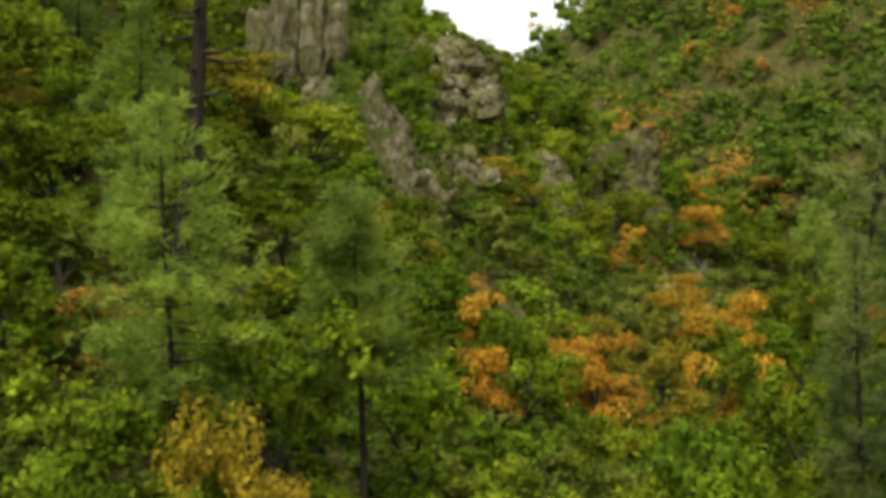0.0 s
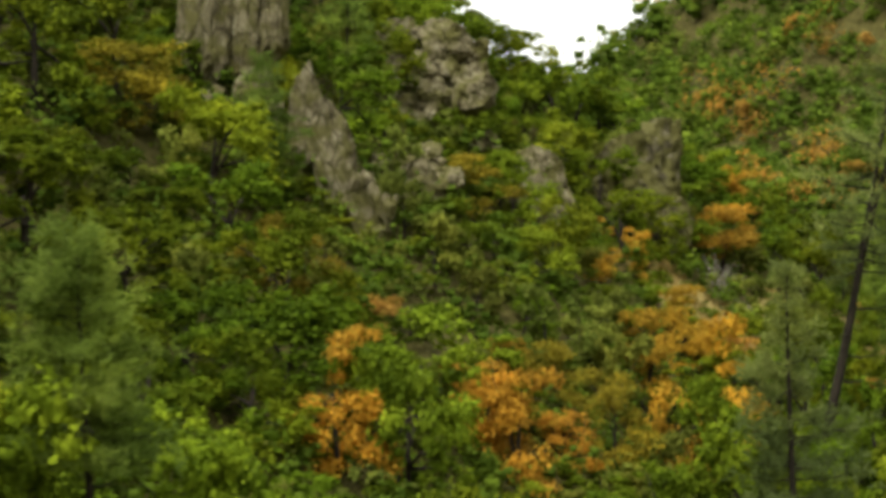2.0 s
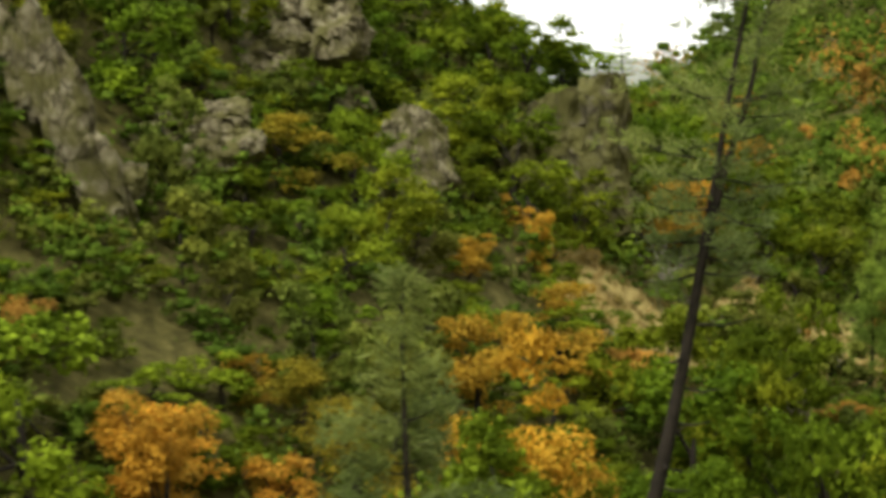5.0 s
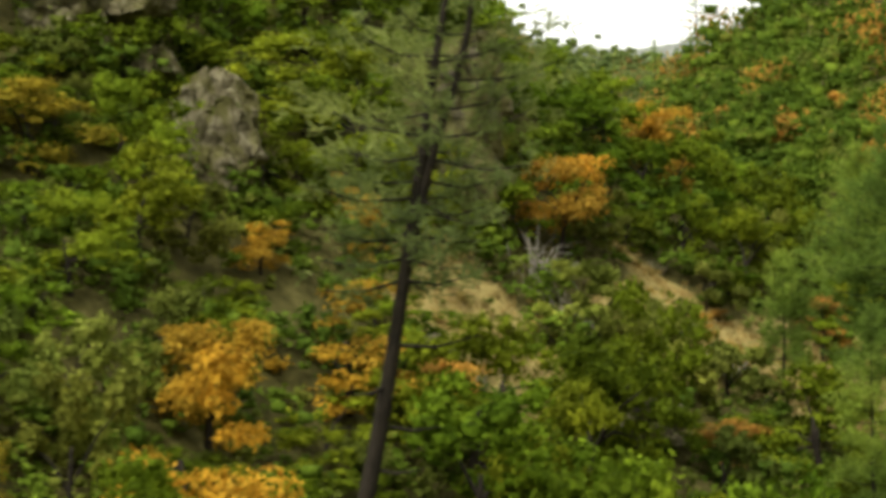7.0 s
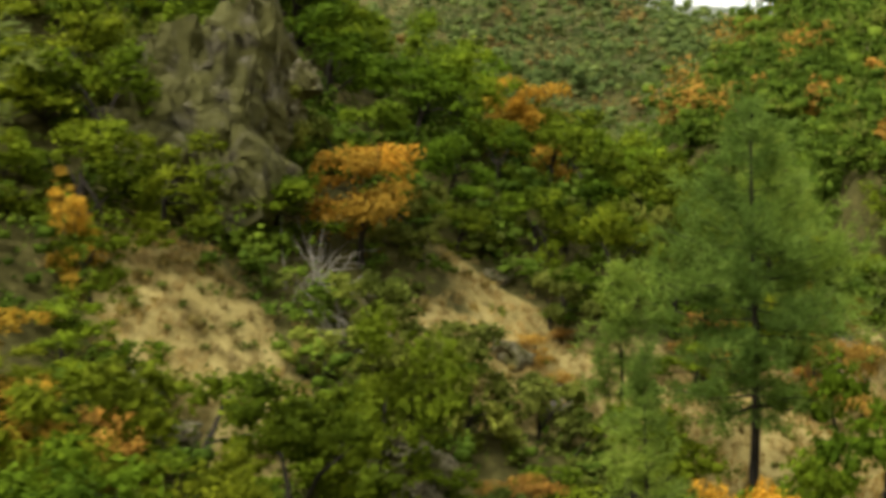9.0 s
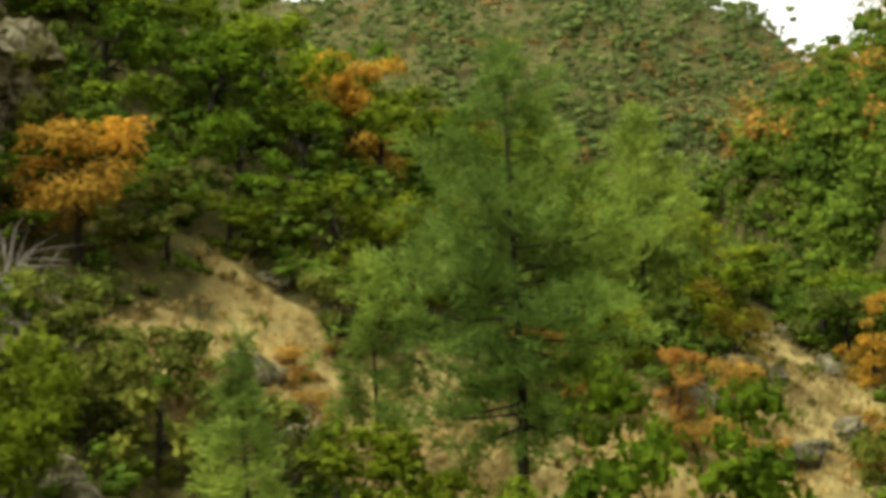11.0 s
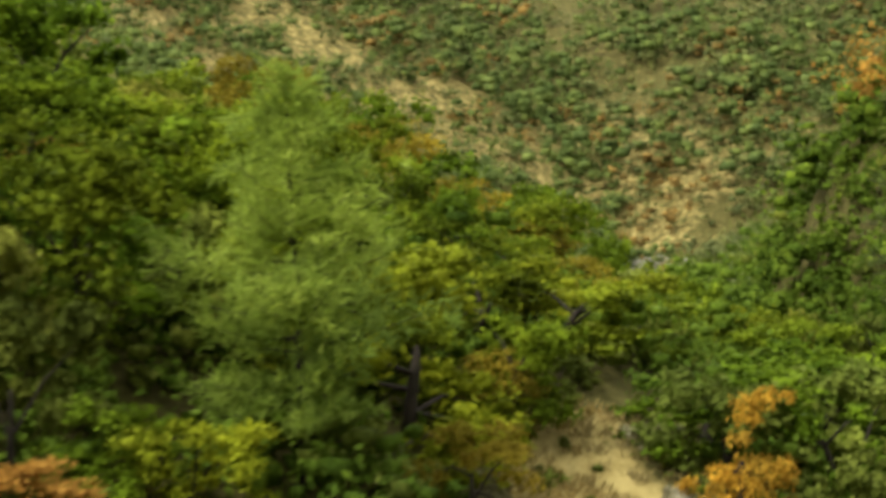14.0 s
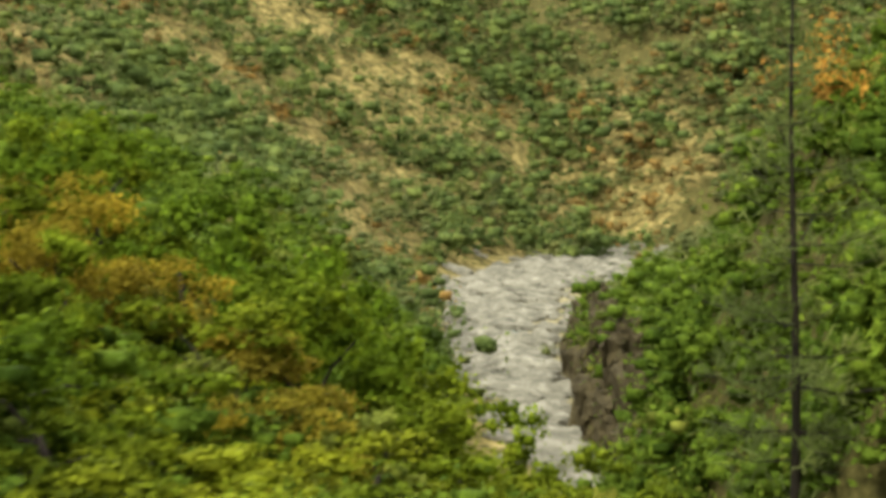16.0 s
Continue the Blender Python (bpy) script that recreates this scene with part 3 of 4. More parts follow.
for k, (x, y, s) in enumerate(((26.1, 151.4, 1.5), (27.0, 163.0, 1.1), (21.5, 156.0, 0.9), (23.0, 154.5, 0.7), (37.4, 184.5, 1.1), (36.0, 187.0, 0.9), (38.5, 186.0, 0.8),
                               (39.5, 192.0, 0.8), (37.0, 195.5, 0.9), (42.0, 185.0, 0.9), (41.5, 180.5, 1.0), (18.0, 147.0, 1.2), (20.0, 146.3, 1.0), (34.0, 187.5, 1.0), (24.5, 169.0, 0.8))):
    boulder("boulder", rock_shapes[k % 6], ROCK, x, y, float(land(x, y)) + 0.1 * s, (s, s * 0.8, s * 0.65), k * 1.7, "brown boulder half sunk in dry grass", 0.2, "boulders on the grass slope")

# ---- trees that stand out ----
hero = []


def hero_pine(x, y, high, needles=PINE, **k):
    ob = conifer("grey_pine", 300 + len(hero), needles, high, **k)
    hero.append((x, y, 1.6))
    return plant(ob, x, y, fresh=True, turn=k.get("turn", 0.0))


hero_pine(-9.5, 68.1, 16.8, spread=3.6, first=0.36, whorls=26, density=1.1, label="tall grey pine with broad soft green crown")
hero_pine(-3.1, 73.0, 16.3, spread=2.3, first=0.56, whorls=24, bare=10, round_top=True, density=1.5, label="grey pine with bare lower stem and rounded top")
hero_pine(-11.6, 84.4, 27.0, spread=4.0, first=0.62, whorls=16, bare=16, thick=1.5, lean=0.085, density=0.8, label="old dark pine stem with bare snags, crown high above")
hero_pine(19.7, 93.9, 19.9, needles=GREYPINE, spread=2.6, first=0.3, whorls=30, bare=8, density=1.2, label="slim pale pine with bleached bare twigs")
hero_pine(22.3, 118.1, 27.0, needles=GREYPINE, spread=4.0, first=0.52, whorls=26, bare=6, thick=1.0, lean=0.2, density=0.62, fork=True, label="leaning forked pine with dark bare trunk and thin crown")
hero_pine(37.6, 160.9, 17.9, spread=4.4, first=0.3, whorls=34, density=1.25, label="full grey pine with wide layered boughs")
hero_pine(31.9, 162.3, 7.6, spread=1.6, first=0.2, whorls=16, density=1.2, label="young slender pine on the grass slope")
hero_pine(37.3, 145.3, 12.5, spread=1.9, first=0.25, whorls=24, density=1.2, label="pale green young pine on the steep bank")
hero_pine(34.2, 182.0, 10.6, spread=3.0, first=0.2, whorls=28, density=1.3, label="bushy yellow-green pine beside the grass bank")
hero_pine(39.9, 210.3, 17.5, needles=GREYPINE, thick=0.7, spread=2.2, first=0.3, whorls=22, density=0.55, label="tall thin grey-green pine with straight trunk", per=8)
hero_pine(-69.0, 449.2, 15.0, spread=4.0, first=0.25, whorls=18, density=0.8, label="grey-green pine standing above the river")
hero_pine(-28.9, 549.4, 33.0, spread=4.2, first=0.45, whorls=18, density=0.5, label="lone pine on the skyline of the ridge")
hero_pine(-38.5, 545.9, 24.0, spread=3.0, first=0.3, whorls=26, density=1.0, label="lone pine on the skyline of the ridge")
hero_pine(8.0, 590.0, 17.0, spread=3.6, first=0.2, whorls=14, density=0.5, label="dark pine on the skyline notch")

LEAF, N = 0.13, 2300
oaks = [broadleaf("live_oak", 10 + i, OAK, 6.0, 6.0, 13 + i % 3, N, LEAF, 0.06, "evergreen live oak with dense dark green crown") for i in range(6)]
greens = [broadleaf("bay_tree", 30 + i, BRIGHT, 6.0, 6.0, 13, N, LEAF, 0.05, "yellow-green leafy tree on the slope") for i in range(4)]
bushes = [broadleaf("chaparral_bush", 50 + i, SHRUB, 3.0, 4.0, 9, 1500, LEAF * 0.9, 0.04, "grey-green chaparral bush on the slope", "bush", 3, puffs=4) for i in range(3)]
oranges = [broadleaf("autumn_oak", 70 + i, ORANGE, 6.0, 6.0, 17, 4300, LEAF * 0.92, 0.10, "bright orange autumn oak among evergreens", core=0, up=1.0, squash=0.5, puffs=4, fat=1.2) for i in range(3)]
rusts = [broadleaf("autumn_oak", 80 + i, RUST, 6.0, 6.0, 17, 3800, LEAF * 0.92, 0.08, "rust-brown autumn oak with thinning leaves", core=0, up=1.0, squash=0.5, puffs=4, fat=1.2) for i in range(3)]
ochres = [broadleaf("autumn_oak", 90 + i, OCHRE, 6.0, 6.0, 17, 4000, LEAF * 0.92, 0.08, "ochre-yellow autumn oak on the slope", core=0, up=1.0, squash=0.55, puffs=4, fat=1.2) for i in range(3)]
planted = set()


CAP_Y = (150, 160, 170, 175, 182, 190, 200, 210, 220, 235)
CAP_X = (0, 8, 16, 24, 32, 40)
CAP = np.array(((9, 11, 12, 14, 14, 14), (6.5, 9, 9.8, 11, 13, 14), (3.6, 6, 7, 8, 9.9, 12), (2.6, 4.2, 5, 5.3, 10, 10), (6.5, 6.5, 5.8, 5, 7.5, 6.5),
                (12, 12, 8.6, 6.2, 5.8, 5), (12, 10, 6.8, 4.5, 2.4, 3.6), (11, 10, 6.7, 3.4, 2.3, 4.8), (10, 8.3, 7.7, 5.6, 4.5, 8), (7.2, 8, 11, 12, 12, 12)))


def canopy(x, y):
    """How high the woods stand here: low on the wind-cut brow of the spur, tall in the folds."""
    rows_at = [np.interp(x, CAP_X, row) for row in CAP]
    return float(np.interp(y, CAP_Y, rows_at)) if y > 150 and x > -4 else 14.0


def grow(kinds, x, y, high, wide, k=0, natural=(6.0, 6.0), free=False):
    high = high if free else min(high, 0.97 * canopy(x, y))
    ob = kinds[k % len(kinds)]
    hero.append((x, y, wide * 0.36))
    plant(ob, x, y, high / natural[0], wide / natural[1], (x * 7.3 + y * 3.1) % 6.28, fresh=ob.name not in planted)
    planted.add(ob.name)


for k, (x, y, high, wide) in enumerate(((1.3, 96.0, 7.0, 4.4), (8.2, 106.9, 7.6, 4.6), (10.3, 114.0, 3.8, 3.2), (17.2, 120.9, 10.0, 6.4), (14.4, 148.9, 4.2, 2.2), (14.8, 128.7, 6.0, 5.0),
                                        (17.1, 138.0, 5.8, 6.4), (11.9, 141.6, 2.8, 2.8), (7.2, 119.4, 2.6, 2.4), (12.1, 152.1, 1.9, 1.8), (22.2, 179.5, 6.2, 4.4), (40.0, 149.4, 9.0, 4.6), (41.8, 191.2, 4.6, 3.2), (6.6, 110.5, 5.0, 5.0), (20.7, 161.6, 6.2, 5.4))):
    grow(oranges, x, y, high, wide, k, free=True)
for k, (x, y, high, wide) in enumerate(((39.5, 178.8, 4.6, 3.4), (37.2, 177.5, 3.8, 2.7), (33.6, 175.0, 2.4, 2.2), (38.8, 175.7, 2.6, 3.2), (33.0, 173.9, 2.6, 3.4), (43.5, 183.5, 3.0, 3.0), (30.5, 153.0, 2.6, 3.4), (27.6, 164.7, 1.5, 1.9), (29.3, 162.9, 1.3, 1.9), (28.0, 167.2, 1.0, 1.5))):
    grow(rusts, x, y, high, wide, k, free=True)
for k, (x, y, high, wide) in enumerate(((12.8, 115.2, 6.0, 3.8), (3.1, 137.5, 4.2, 5.4), (-13.0, 116.5, 5.0, 7.6), (-6.6, 58.9, 11.2, 4.6), (-5.5, 62.5, 9.0, 4.4), (10.4, 222.0, 5.0, 4.6), (14.0, 214.0, 5.0, 4.2), (15.2, 205.8, 8.0, 5.0), (19.5, 213.2, 5.2, 4.5), (17.0, 211.5, 6.2, 5.0), (23.2, 212.0, 5.2, 4.5), (26.6, 208.6, 4.6, 4.4), (34.0, 191.9, 3.2, 3.6))):
    grow(ochres, x, y, high, wide, k)
for k, (x, y, high, wide) in enumerate(((8.3, 174.6, 6.2, 9.0), (11.8, 175.5, 7.0, 8.5), (1.5, 165.7, 5.6, 7.6), (-1.6, 167.1, 5.0, 5.6), (28.5, 180.5, 7.2, 6.4), (37.8, 197.6, 4.0, 7.0), (42.0, 197.0, 3.4, 4.6), (33.0, 203.0, 4.4, 5.6), (6.3, 153.7, 4.6, 8.6), (24.0, 178.0, 7.0, 6.0), (22.5, 185.0, 7.0, 6.0), (17.6, 160.0, 3.0, 5.2), (15.2, 148.6, 3.2, 3.4), (13.4, 151.3, 5.4, 6.6), (15.4, 154.0, 4.6, 4.6), (11.5, 156.0, 5.5, 6.0), (13.2, 160.8, 3.4, 3.6), (14.4, 157.0, 2.6, 3.4), (9.0, 158.0, 5.5, 6.0), (25.5, 187.5, 9.2, 6.5), (27.5, 190.5, 9.4, 6.2), (21.5, 193.5, 9.0, 7.0), (23.5, 190.5, 9.4, 6.5), (21.0, 202.3, 7.4, 5.5), (22.5, 203.3, 6.6, 4.2), (25.4, 171.6, 4.0, 4.4), (26.9, 181.8, 4.0, 5.2), (22.5, 174.6, 3.4, 4.0), (27.4, 169.6, 2.6, 4.5), (21.3, 171.3, 3.6, 3.6),
                                        (34.0, 192.4, 4.4, 4.4), (19.1, 209.7, 5.0, 4.4), (22.0, 196.0, 6.0, 5.0), (19.0, 205.0, 6.0, 5.5), (18.7, 173.4, 4.6, 5.6), (18.5, 217.0, 8.0, 7.0), (25.0, 216.0, 5.2, 6.4), (29.5, 214.0, 4.4, 5.6), (34.0, 210.0, 4.2, 5.0), (21.9, 212.6, 6.0, 6.0), (12.0, 217.0, 8.5, 7.0), (13.0, 178.0, 5.6, 6.0), (17.0, 180.0, 5.8, 6.0), (15.0, 171.5, 6.8, 6.0), (20.0, 176.0, 5.6, 5.5), (9.5, 171.0, 6.4, 6.5), (5.0, 176.5, 4.0, 5.0), (19.0, 186.0, 7.4, 6.0))):
    grow(oaks, x, y, high, wide, k)
for k, (x, y, high, wide) in enumerate(((4.0, 228.0, 7.4, 6.5), (9.0, 227.0, 7.8, 7.0), (13.5, 226.0, 8.6, 7.0), (-1.0, 232.0, 7.2, 6.5), (18.0, 222.5, 8.2, 7.0), (20.7, 221.6, 7.6, 6.0), (23.0, 221.0, 6.8, 6.0),
                                        (25.6, 220.2, 6.2, 5.5), (28.0, 219.5, 5.4, 5.5), (30.8, 218.2, 4.4, 5.0), (-5.0, 236.0, 7.0, 6.5), (18.8, 115.6, 8.4, 6.2), (14.6, 110.2, 5.0, 5.4))):
    grow(oaks, x, y, high, wide, k, free=True)
for k, (x, y, high, wide) in enumerate(((12.9, 161.7, 5.6, 3.8), (26.0, 190.0, 6.0, 5.0), (29.0, 199.0, 5.0, 4.6), (25.0, 207.0, 5.0, 5.0), (30.0, 208.5, 4.6, 5.0), (44.5, 203.0, 3.6, 4.5), (21.5, 145.0, 4.2, 8.0), (33.8, 178.6, 3.4, 3.6), (33.6, 193.1, 2.6, 2.8), (32.9, 176.9, 3.5, 3.6), (29.7, 201.0, 4.0, 5.8))):
    grow(greens, x, y, high, wide, k)

for k, (x, y, high, wide) in enumerate(((23.7, 156.1, 3.6, 5.0), (22.6, 158.2, 3.4, 4.4), (22.4, 153.6, 2.6, 4.4), (25.6, 159.4, 2.6, 3.6), (27.4, 156.3, 4.8, 5.4), (29.6, 158.6, 3.0, 4.2), (31.6, 157.6, 2.6, 4.2), (25.6, 155.0, 4.2, 4.6), (27.3, 167.7, 2.9, 3.4), (33.7, 195.6, 1.5, 2.0), (40.5, 199.7, 3.6, 5.0), (43.5, 194.5, 2.6, 3.6), (38.2, 209.7, 5.2, 4.4), (36.3, 210.8, 4.6, 4.0), (42.7, 205.8, 4.4, 4.2), (41.9, 198.6, 5.4, 5.2))):
    grow(bushes, x, y, high, wide, k, (3.0, 4.0))

open_views = [(x, y) for x, y, q in hero[14:46]]
hero += [(19.8, 158.2, 3.6), (22.0, 157.0, 2.8), (21.0, 155.4, 2.0)]

# ---- the rest of the woods on the spur ----
rng = np.random.default_rng(5)
way_x = np.interp(np.linspace(0, 170, 80), [0, 15, 33, 53, 73, 94, 117, 144, 170], [0, 13, 25, 37, 47, 58, 64, 62, 56])
way_y = np.linspace(0, 170, 80)
counts = {"oak": 0, "green": 0, "bush": 0, "autumn": 0, "pine": 0}
slim = [conifer("grey_pine", 400 + i, PINE, 12.0, 2.2, 0.3, 16, "grey pine rising out of the oak woods", density=1.0, separate=False) for i in range(2)]
for _ in range(22000):
    x, y = rng.uniform(-50, 62), rng.uniform(45, 262)
    d = -0.925 * x + 0.38 * y
    if not 15 < d < 88 or y < 58 or x < -0.25 * y - 3 or (y > 242 and d > 78) or float(land(x, y)) < 18:
        continue
    if float(open_grass(x, y)) > 0.42:
        continue
    near = np.min(np.hypot(way_x - x, way_y - y))
    if near < 14:
        continue
    u = rng.random()
    east = y > 185
    kind = "bush" if u < 0.2 else "green" if u < (0.30 if east else 0.40) else "oak" if u < 0.95 else "autumn" if u < 0.985 else "pine"
    if kind == "pine" and d < 45:
        kind = "oak"
    wide = {"oak": 5.8, "green": 5.4, "bush": 3.6, "autumn": 3.8, "pine": 3.6}[kind] * (0.75 + 0.6 * rng.random())
    high = wide * (0.75 + 0.45 * rng.random())
    if d < 34 and kind != "bush":
        high *= 1.25
    if 192 < y and d < 46:
        high = min(high, 3.4)
    clear = min(math.hypot(x + 4.5, y - 119.5), math.hypot(x - 1.6, y - 143.0), math.hypot(x + 8.0, y - 122.0), math.hypot(x - 15.0, y - 155.0))
    face_on = min(math.hypot(x + 1.6, y - 121.5), math.hypot(x + 6.4, y - 124.5), math.hypot(x - 0.4, y - 116.5))
    shows = kind != "bush" and any(abs(x - a - 0.25 * (b - y)) < 3.2 and 1.0 < b - y < 13 for a, b in open_views)
    if clear < 4.5 or shows:
        high, wide = min(high, 2.5), min(wide, 3.6)
    if face_on < 5.0:
        high, wide = min(high, 1.8), min(wide, 3.0)
    if any((x - a) ** 2 + (y - b) ** 2 < (wide * 0.27 + q * 0.8) ** 2 for a, b, q in hero):
        continue
    if kind == "pine" and (y > 150 and x > 0):
        kind = "oak"
    if counts[kind] >= {"oak": 300, "green": 240, "bush": 200, "autumn": 22, "pine": 12}[kind]:
        continue
    counts[kind] += 1
    k = int(rng.integers(6))
    if kind == "oak":
        grow(oaks, x, y, high, wide, k)
    elif kind == "green":
        grow(greens, x, y, high, wide, k)
    elif kind == "bush":
        grow(bushes, x, y, high, wide, k, (3.0, 4.0))
    elif kind == "autumn":
        grow((rusts, ochres)[k % 2], x, y, high, wide, k)
    else:
        grow(slim, x, y, 12 * (0.7 + 0.4 * rng.random()), 4.4, k, (12.0, 4.4))

# ---- dead brush, grass tufts ----


def dead_brush(seed, x, y, wide, high):
    r = random.Random(seed)
    root = tagged(new("dead_brush"), "tangle of bleached grey dead branches", "brush")
    root.location = (x, y, float(land(x, y)))
    for i in range(44):
        a, ln = r.random() * math.tau, wide * 0.5 * (0.35 + 0.6 * r.random())
        o = Vector((r.gauss(0, wide * 0.12), r.gauss(0, wide * 0.12), -0.1))
        tip = o + Vector((math.cos(a) * ln, math.sin(a) * ln, high * (0.2 + 0.9 * r.random()) + float(land(x + math.cos(a) * ln, y + math.sin(a) * ln)) - root.location.z))
        mid = (o + tip) / 2 + Vector((r.gauss(0, 0.35), r.gauss(0, 0.35), 0.3 + 0.3 * r.random()))
        mesh_object("branch", *tube([o, mid, tip], [0.032, 0.024, 0.010], 4), DEADWOOD, root, smooth=True)


dead_brush(1, 19.8, 158.6, 6.0, 2.0)
dead_brush(2, 22.0, 157.0, 4.0, 1.3)
dead_brush(3, 37.5, 181.0, 3.0, 0.9)
dead_brush(4, 29.3, 161.0, 2.4, 0.7)

rng = np.random.default_rng(9)
tufts = []
while len(tufts) < 2600:
    x, y = rng.uniform(10, 46), rng.uniform(142, 198)
    if rng.random() < float(open_grass(x, y)):
        tufts.append((x, y, float(land(x, y))))
tufts = np.repeat(np.array(tufts), 7, 0)
n = len(tufts)
base = tufts + rng.normal(size=(n, 3)) * np.array([0.12, 0.12, 0.0])
lean = rng.normal(size=(n, 3)) * 0.16
lean[:, 2] = 0.2 + 0.22 * rng.random(n)
side = np.cross(lean, rng.normal(size=(n, 3)))
side *= 0.035 / np.linalg.norm(side, axis=1)[:, None]
v = np.stack([base - side, base + side, base + lean * 0.7 + side * 0.7, base + lean], 1)
tagged(flakes("dry_grass", v.reshape(-1, 3), np.arange(n * 4).reshape(-1, 4), STRAW), "straw-coloured dry grass tufts on the bank", "grass", kind="stuff")


# ---- across the river ----
def far_wood(name, seed, mat, count, where, size, label, leaf, per, lobes=4, core=1, heart=0.34, lift=0.0):
    rng = np.random.default_rng(seed)
    vs, fs, at_v, n = [], [], 0, 0
    while n < count:
        x, y = where(rng)
        z = float(land(x, y))
        if y < 545 and (z < BED + 0.6 or (y > 340 and abs(x - float(river_x(y))) < float(bed_half(y)) + 2)):
            continue
        sc = size * (0.4 + 1.1 * rng.random() ** 1.5) * (0.75 if y < 345 else 1.25 if y > 610 else 1.0)
        c = rng.normal(size=(lobes, 3)) * np.array([0.30, 0.30, 0.2]) * sc
        c[:, 2] += sc * 0.38 + lift
        v, f = leaves(rng, c + np.array([x, y, z]), sc * (0.22 + 0.16 * rng.random(lobes)), per, leaf, core=core, heart=heart)
        vs.append(v)
        fs.append(f + at_v)
        at_v += len(v)
        n += 1
    return tagged(flakes(name, np.concatenate(vs), np.concatenate(fs), mat), label, "woods", kind="stuff")


def on_ridge(rng):
    y = 258 + 230 * rng.random() ** 1.2
    edge = 3
    return float(river_x(y)) + bed_half(y) + edge + 140 * rng.random(), y


def high_ridge(rng):
    while True:
        x, y = on_ridge(rng)
        if float(land(x, y)) > 52 and noise.noise(Vector((x / 40, y / 40, 1.7))) > -0.1:
            return x, y


def on_far(rng):
    y = rng.uniform(395, 900)
    return float(river_x(min(y, 590))) - 14 - 260 * rng.random() ** 1.3 + (max(0, y - 560) * 1.8 + (34 if y > 545 else 0)) * rng.random(), y


def on_bank(rng):
    y = rng.uniform(230, 400)
    edge = 6 if y < 400 else 12
    return float(river_x(y)) - bed_half(y) - edge - 130 * rng.random(), y


def in_groves(place, scale, level):
    """Keeps to groves and leaves glades between them."""
    def where(rng):
        while True:
            x, y = place(rng)
            if noise.noise(Vector((x / scale, y / scale, 3.1))) > level + (0.2 if y < 620 else 0.0):
                return x, y
    return where


far_wood("ridge_woods", 1, RIDGEOAK, 2300, on_ridge, 7.2, "dense evergreen woods on the ridge across the river", 0.32, 120, 7)
def on_nose(rng):
    y = rng.uniform(248, 335)
    return float(river_x(y)) + float(bed_half(y)) + 2 + 34 * rng.random(), y


far_wood("ridge_nose_woods", 14, RIDGEOAK, 560, on_nose, 5.6, "evergreen trees on the steep nose of the ridge", 0.24, 150, 8)
far_wood("ridge_chaparral", 6, RIDGEBRUSH, 800, on_ridge, 6.0, "olive-green bushes on the ridge across the river", 0.30, 110, 7)
far_wood("ridge_autumn_woods", 2, RUST, 170, high_ridge, 6.4, "orange autumn trees on the ridge across the river", 0.28, 230, 8, 0, lift=2.2)
far_wood("bank_woods", 7, RIDGEOAK, 620, on_bank, 5.6, "evergreen bushes on the slope above the river", 0.24, 150, 8)
far_wood("bank_chaparral", 8, RIDGEBRUSH, 360, on_bank, 4.6, "grey-green bushes on the slope above the river", 0.22, 130, 7)
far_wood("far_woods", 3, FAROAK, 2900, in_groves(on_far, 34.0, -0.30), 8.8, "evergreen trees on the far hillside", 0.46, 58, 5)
far_wood("far_chaparral", 4, FARBRUSH, 3700, in_groves(on_far, 22.0, -0.42), 5.4, "grey-green chaparral on the far hillside, paled by haze in its colour", 0.40, 36, 4)
def at_ridge_foot(rng):
    y = rng.uniform(375, 600)
    return float(river_x(y)) + float(bed_half(y)) + 3 + 70 * rng.random(), y


far_wood("ridge_foot_chaparral", 11, FARBRUSH, 620, at_ridge_foot, 4.8, "grey-green brush at the foot of the ridge, paled by haze in its colour", 0.3, 70, 5)
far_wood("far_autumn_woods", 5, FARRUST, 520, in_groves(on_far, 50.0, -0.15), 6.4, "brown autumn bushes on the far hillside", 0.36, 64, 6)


def on_cliff(rng):
    y = rng.uniform(345, 425)
    return float(river_x(y)) + float(bed_half(y)) + 3.5 + 9 * rng.random(), y


far_wood("cliff_brush", 15, RIDGEBRUSH, 260, on_cliff, 3.8, "dry olive brush hanging over the river cliff", 0.24, 120, 7, lift=0.8)


def under_trees(rng):
    while True:
        x, y = rng.uniform(-40, 50), rng.uniform(60, 225)
        d = -0.925 * x + 0.38 * y
        if 18 < d < 75 and x > -0.25 * y - 3 and float(open_grass(x, y)) < 0.35:
            return x, y


def on_grass(rng):
    while True:
        x, y = rng.uniform(12, 46), rng.uniform(144, 198)
        if float(open_grass(x, y)) > 0.45:
            return x, y


far_wood("slope_tufts", 16, FARRUST, 130, on_grass, 0.75, "small brown dry shrubs on the grass slope", 0.09, 60, 4)
far_wood("slope_tufts", 17, RIDGEBRUSH, 150, on_grass, 0.8, "small olive shrubs on the grass slope", 0.09, 60, 4)
far_wood("undergrowth", 9, RIDGEOAK, 2300, under_trees, 2.9, "low evergreen undergrowth between the oaks", 0.14, 80, 6)
far_wood("undergrowth", 10, RIDGEBRUSH, 1000, under_trees, 2.4, "low grey-green brush between the oaks", 0.13, 70, 6)

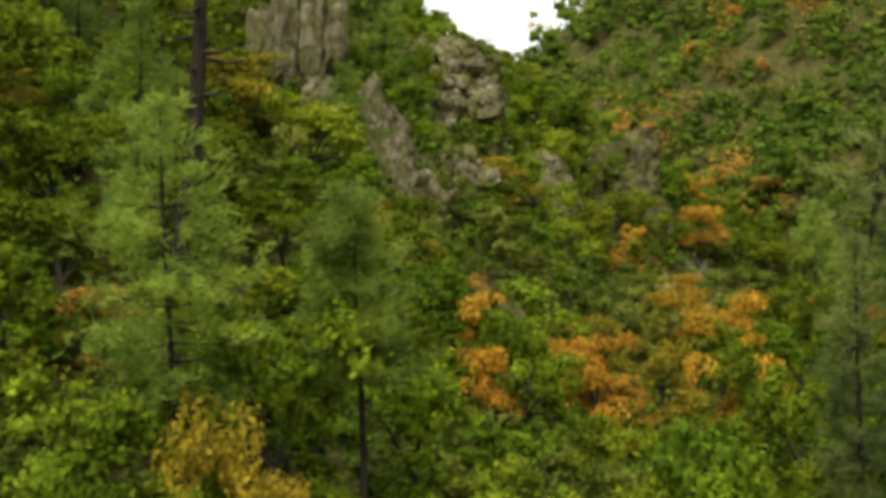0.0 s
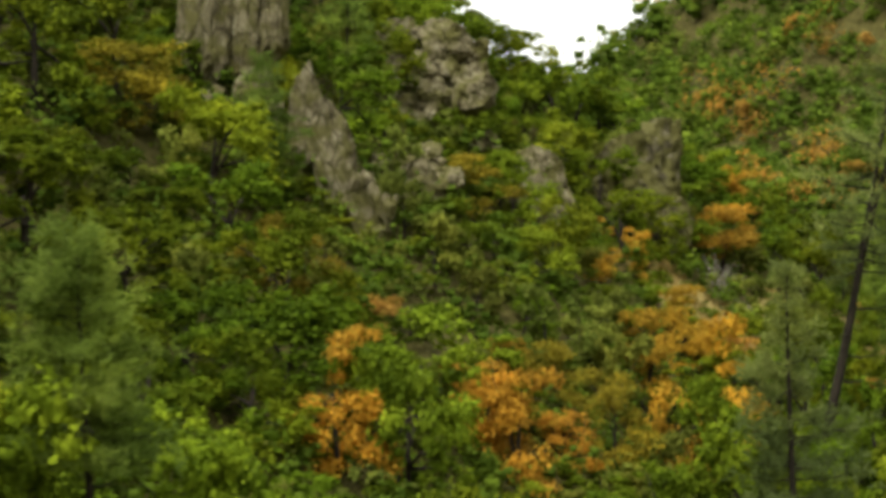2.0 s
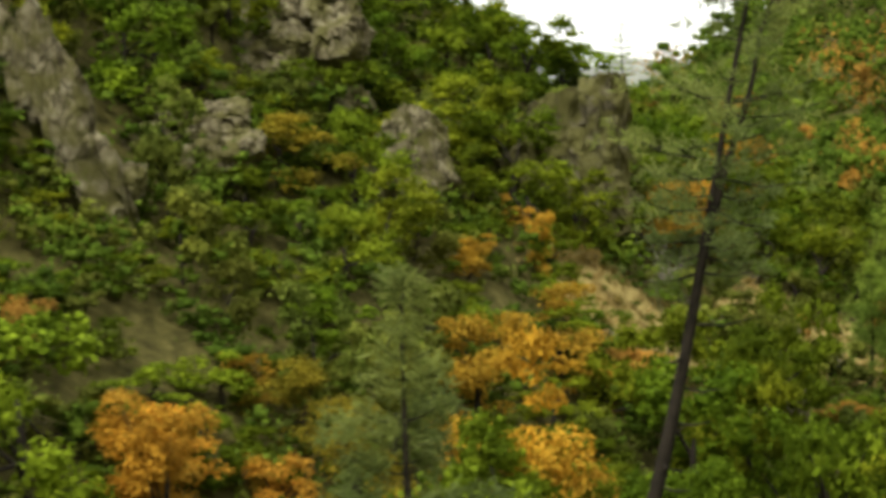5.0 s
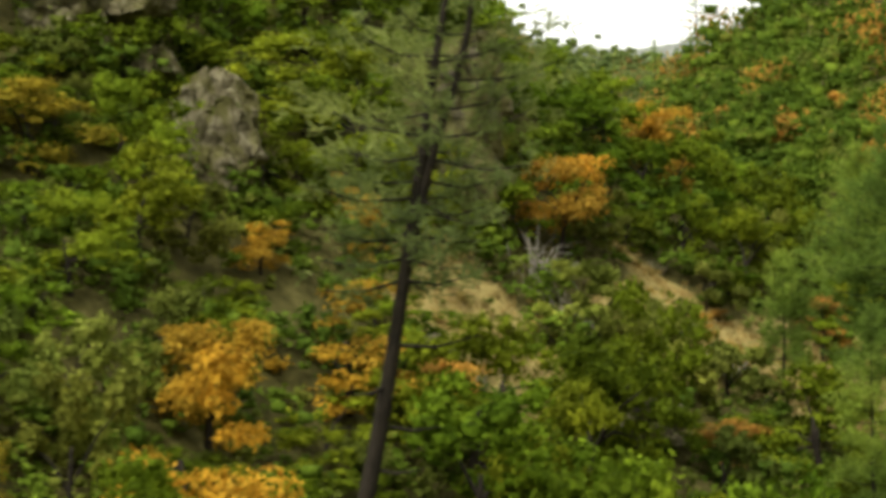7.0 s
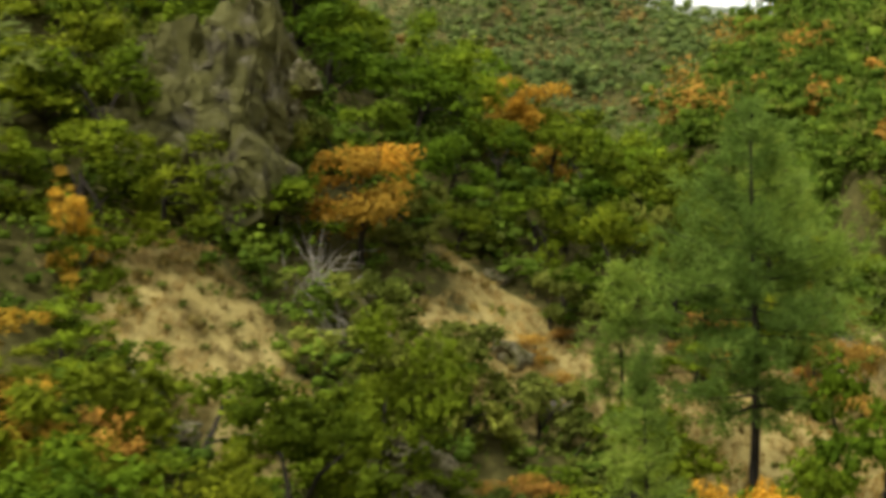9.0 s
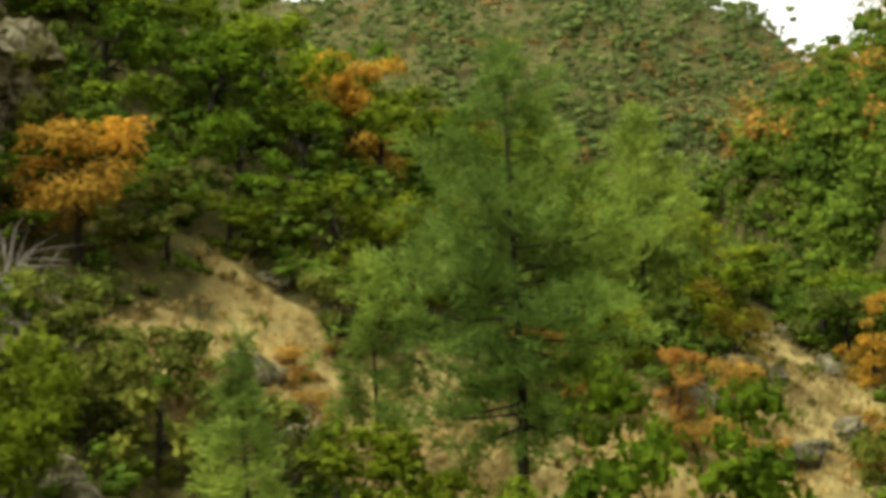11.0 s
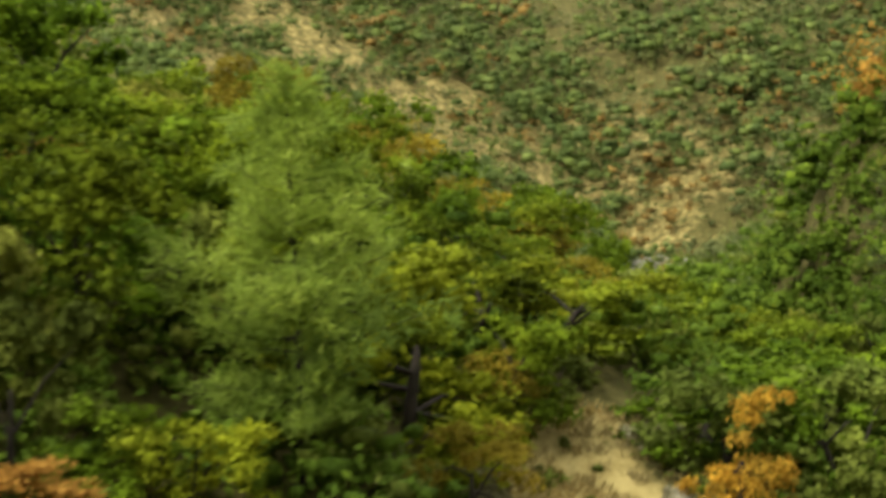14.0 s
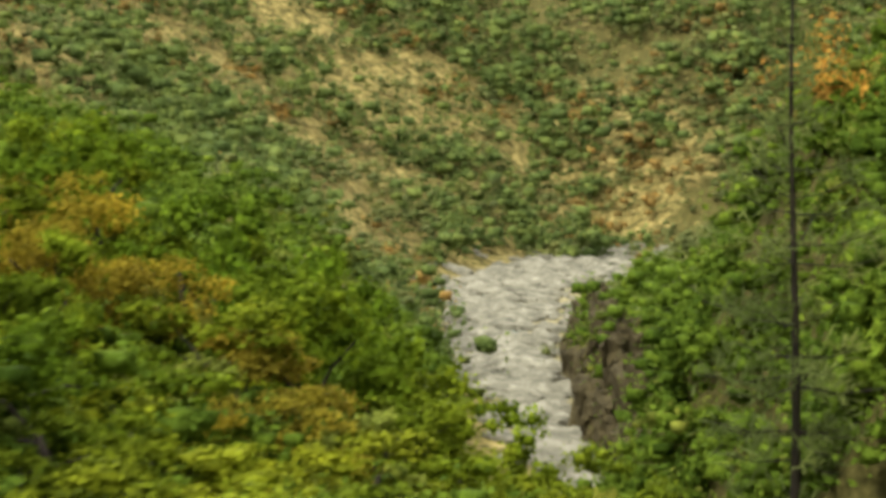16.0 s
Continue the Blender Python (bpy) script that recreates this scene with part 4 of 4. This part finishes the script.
# ---- the river bed ----
rng = np.random.default_rng(12)
stone_me = [boulder_mesh(600 + i, 0.6, 0.6, 1) for i in range(4)]
shapes = [(np.array([v.co[:] for v in m.vertices]), np.array([p.vertices[:] for p in m.polygons])) for m in stone_me]
vs, fs, at_v = [], [], 0
for _ in range(2600):
    y = rng.uniform(350, 580)
    x = float(river_x(y)) + rng.normal() * float(bed_half(y)) * 0.5
    sv, sf = shapes[rng.integers(4)]
    s = 0.35 + 3.2 * rng.random() ** 3.4
    a = rng.random() * 6.28
    turn = np.array([[math.cos(a), -math.sin(a), 0], [math.sin(a), math.cos(a), 0], [0, 0, 1]])
    vs.append(sv @ turn.T * s * np.array([1.2, 0.9, 0.8]) + np.array([x, y, float(land(x, y)) + 0.1 * s]))
    fs.append(sf + at_v)
    at_v += len(sv)
stones = mesh_object("river_stones", np.concatenate(vs).tolist(), np.concatenate(fs).tolist(), PALEROCK)
tagged(stones, "pale water-worn stones and boulders in the river bed", "stones", kind="stuff")

water_m, nt, out = material("shallow_water")
d = nt.nodes.new("ShaderNodeBsdfPrincipled")
d.inputs["Base Color"].default_value = (0.20, 0.22, 0.19, 1)
d.inputs["Roughness"].default_value = 0.18
ripple = nt.nodes.new("ShaderNodeBump")
ripple.inputs["Strength"].default_value = 0.5
nt.links.new(noise_tex(nt, 1.2, 5.0, 0.6), ripple.inputs["Height"])
nt.links.new(ripple.outputs["Normal"], d.inputs["Normal"])
nt.links.new(d.outputs[0], out.inputs["Surface"])
ys = np.linspace(345, 585, 90)
wx = river_x(ys) + 2.5 * np.sin(ys * 0.09)
ww = bed_half(ys) * (0.18 + 0.10 * np.sin(ys * 0.23)) + 0.6
strip = [(x + k * w, y, BED + 0.12) for x, y, w in zip(wx, ys, ww) for k in (-1, 1)]
tagged(mesh_object("water", strip, [(2 * i, 2 * i + 1, 2 * i + 3, 2 * i + 2) for i in range(89)], water_m, smooth=True), "shallow pale stream among the stones", "water", kind="structure")

# brown cliff on the river's bend
cliff_rock = rough_material("brown_cliff_rock", [(0.3, (0.026, 0.021, 0.010)), (0.6, (0.080, 0.064, 0.028)), (0.8, (0.16, 0.140, 0.066))], 0.5, 1.6, 1.0)
bank_shapes = [block_mesh(700 + i) for i in range(5)]
for m in bank_shapes:
    m.materials.clear()
    m.materials.append(cliff_rock)
for k in range(44):
    y = 352 + 2.4 * k + rng.normal()
    up = k % 2 * 0.7 + 0.3 * rng.random()
    x = float(river_x(y)) + float(bed_half(y)) + 1.5 + 5.0 * up
    s = (2.8 + 2.6 * rng.random()) * (1.0 if y < 420 else 0.7)
    boulder("cliff_block", bank_shapes[k % 5], cliff_rock, x, y, max(float(land(x, y)), BED + 5.0 * up) + 0.2 * s, (s * 0.55, s * 0.8, s * (0.9 + 0.5 * up)), 0.5 + rng.normal() * 0.3, "dark brown rock of the cliff beside the river", 0.22 * rng.normal(), "cliff blocks on the river bend")
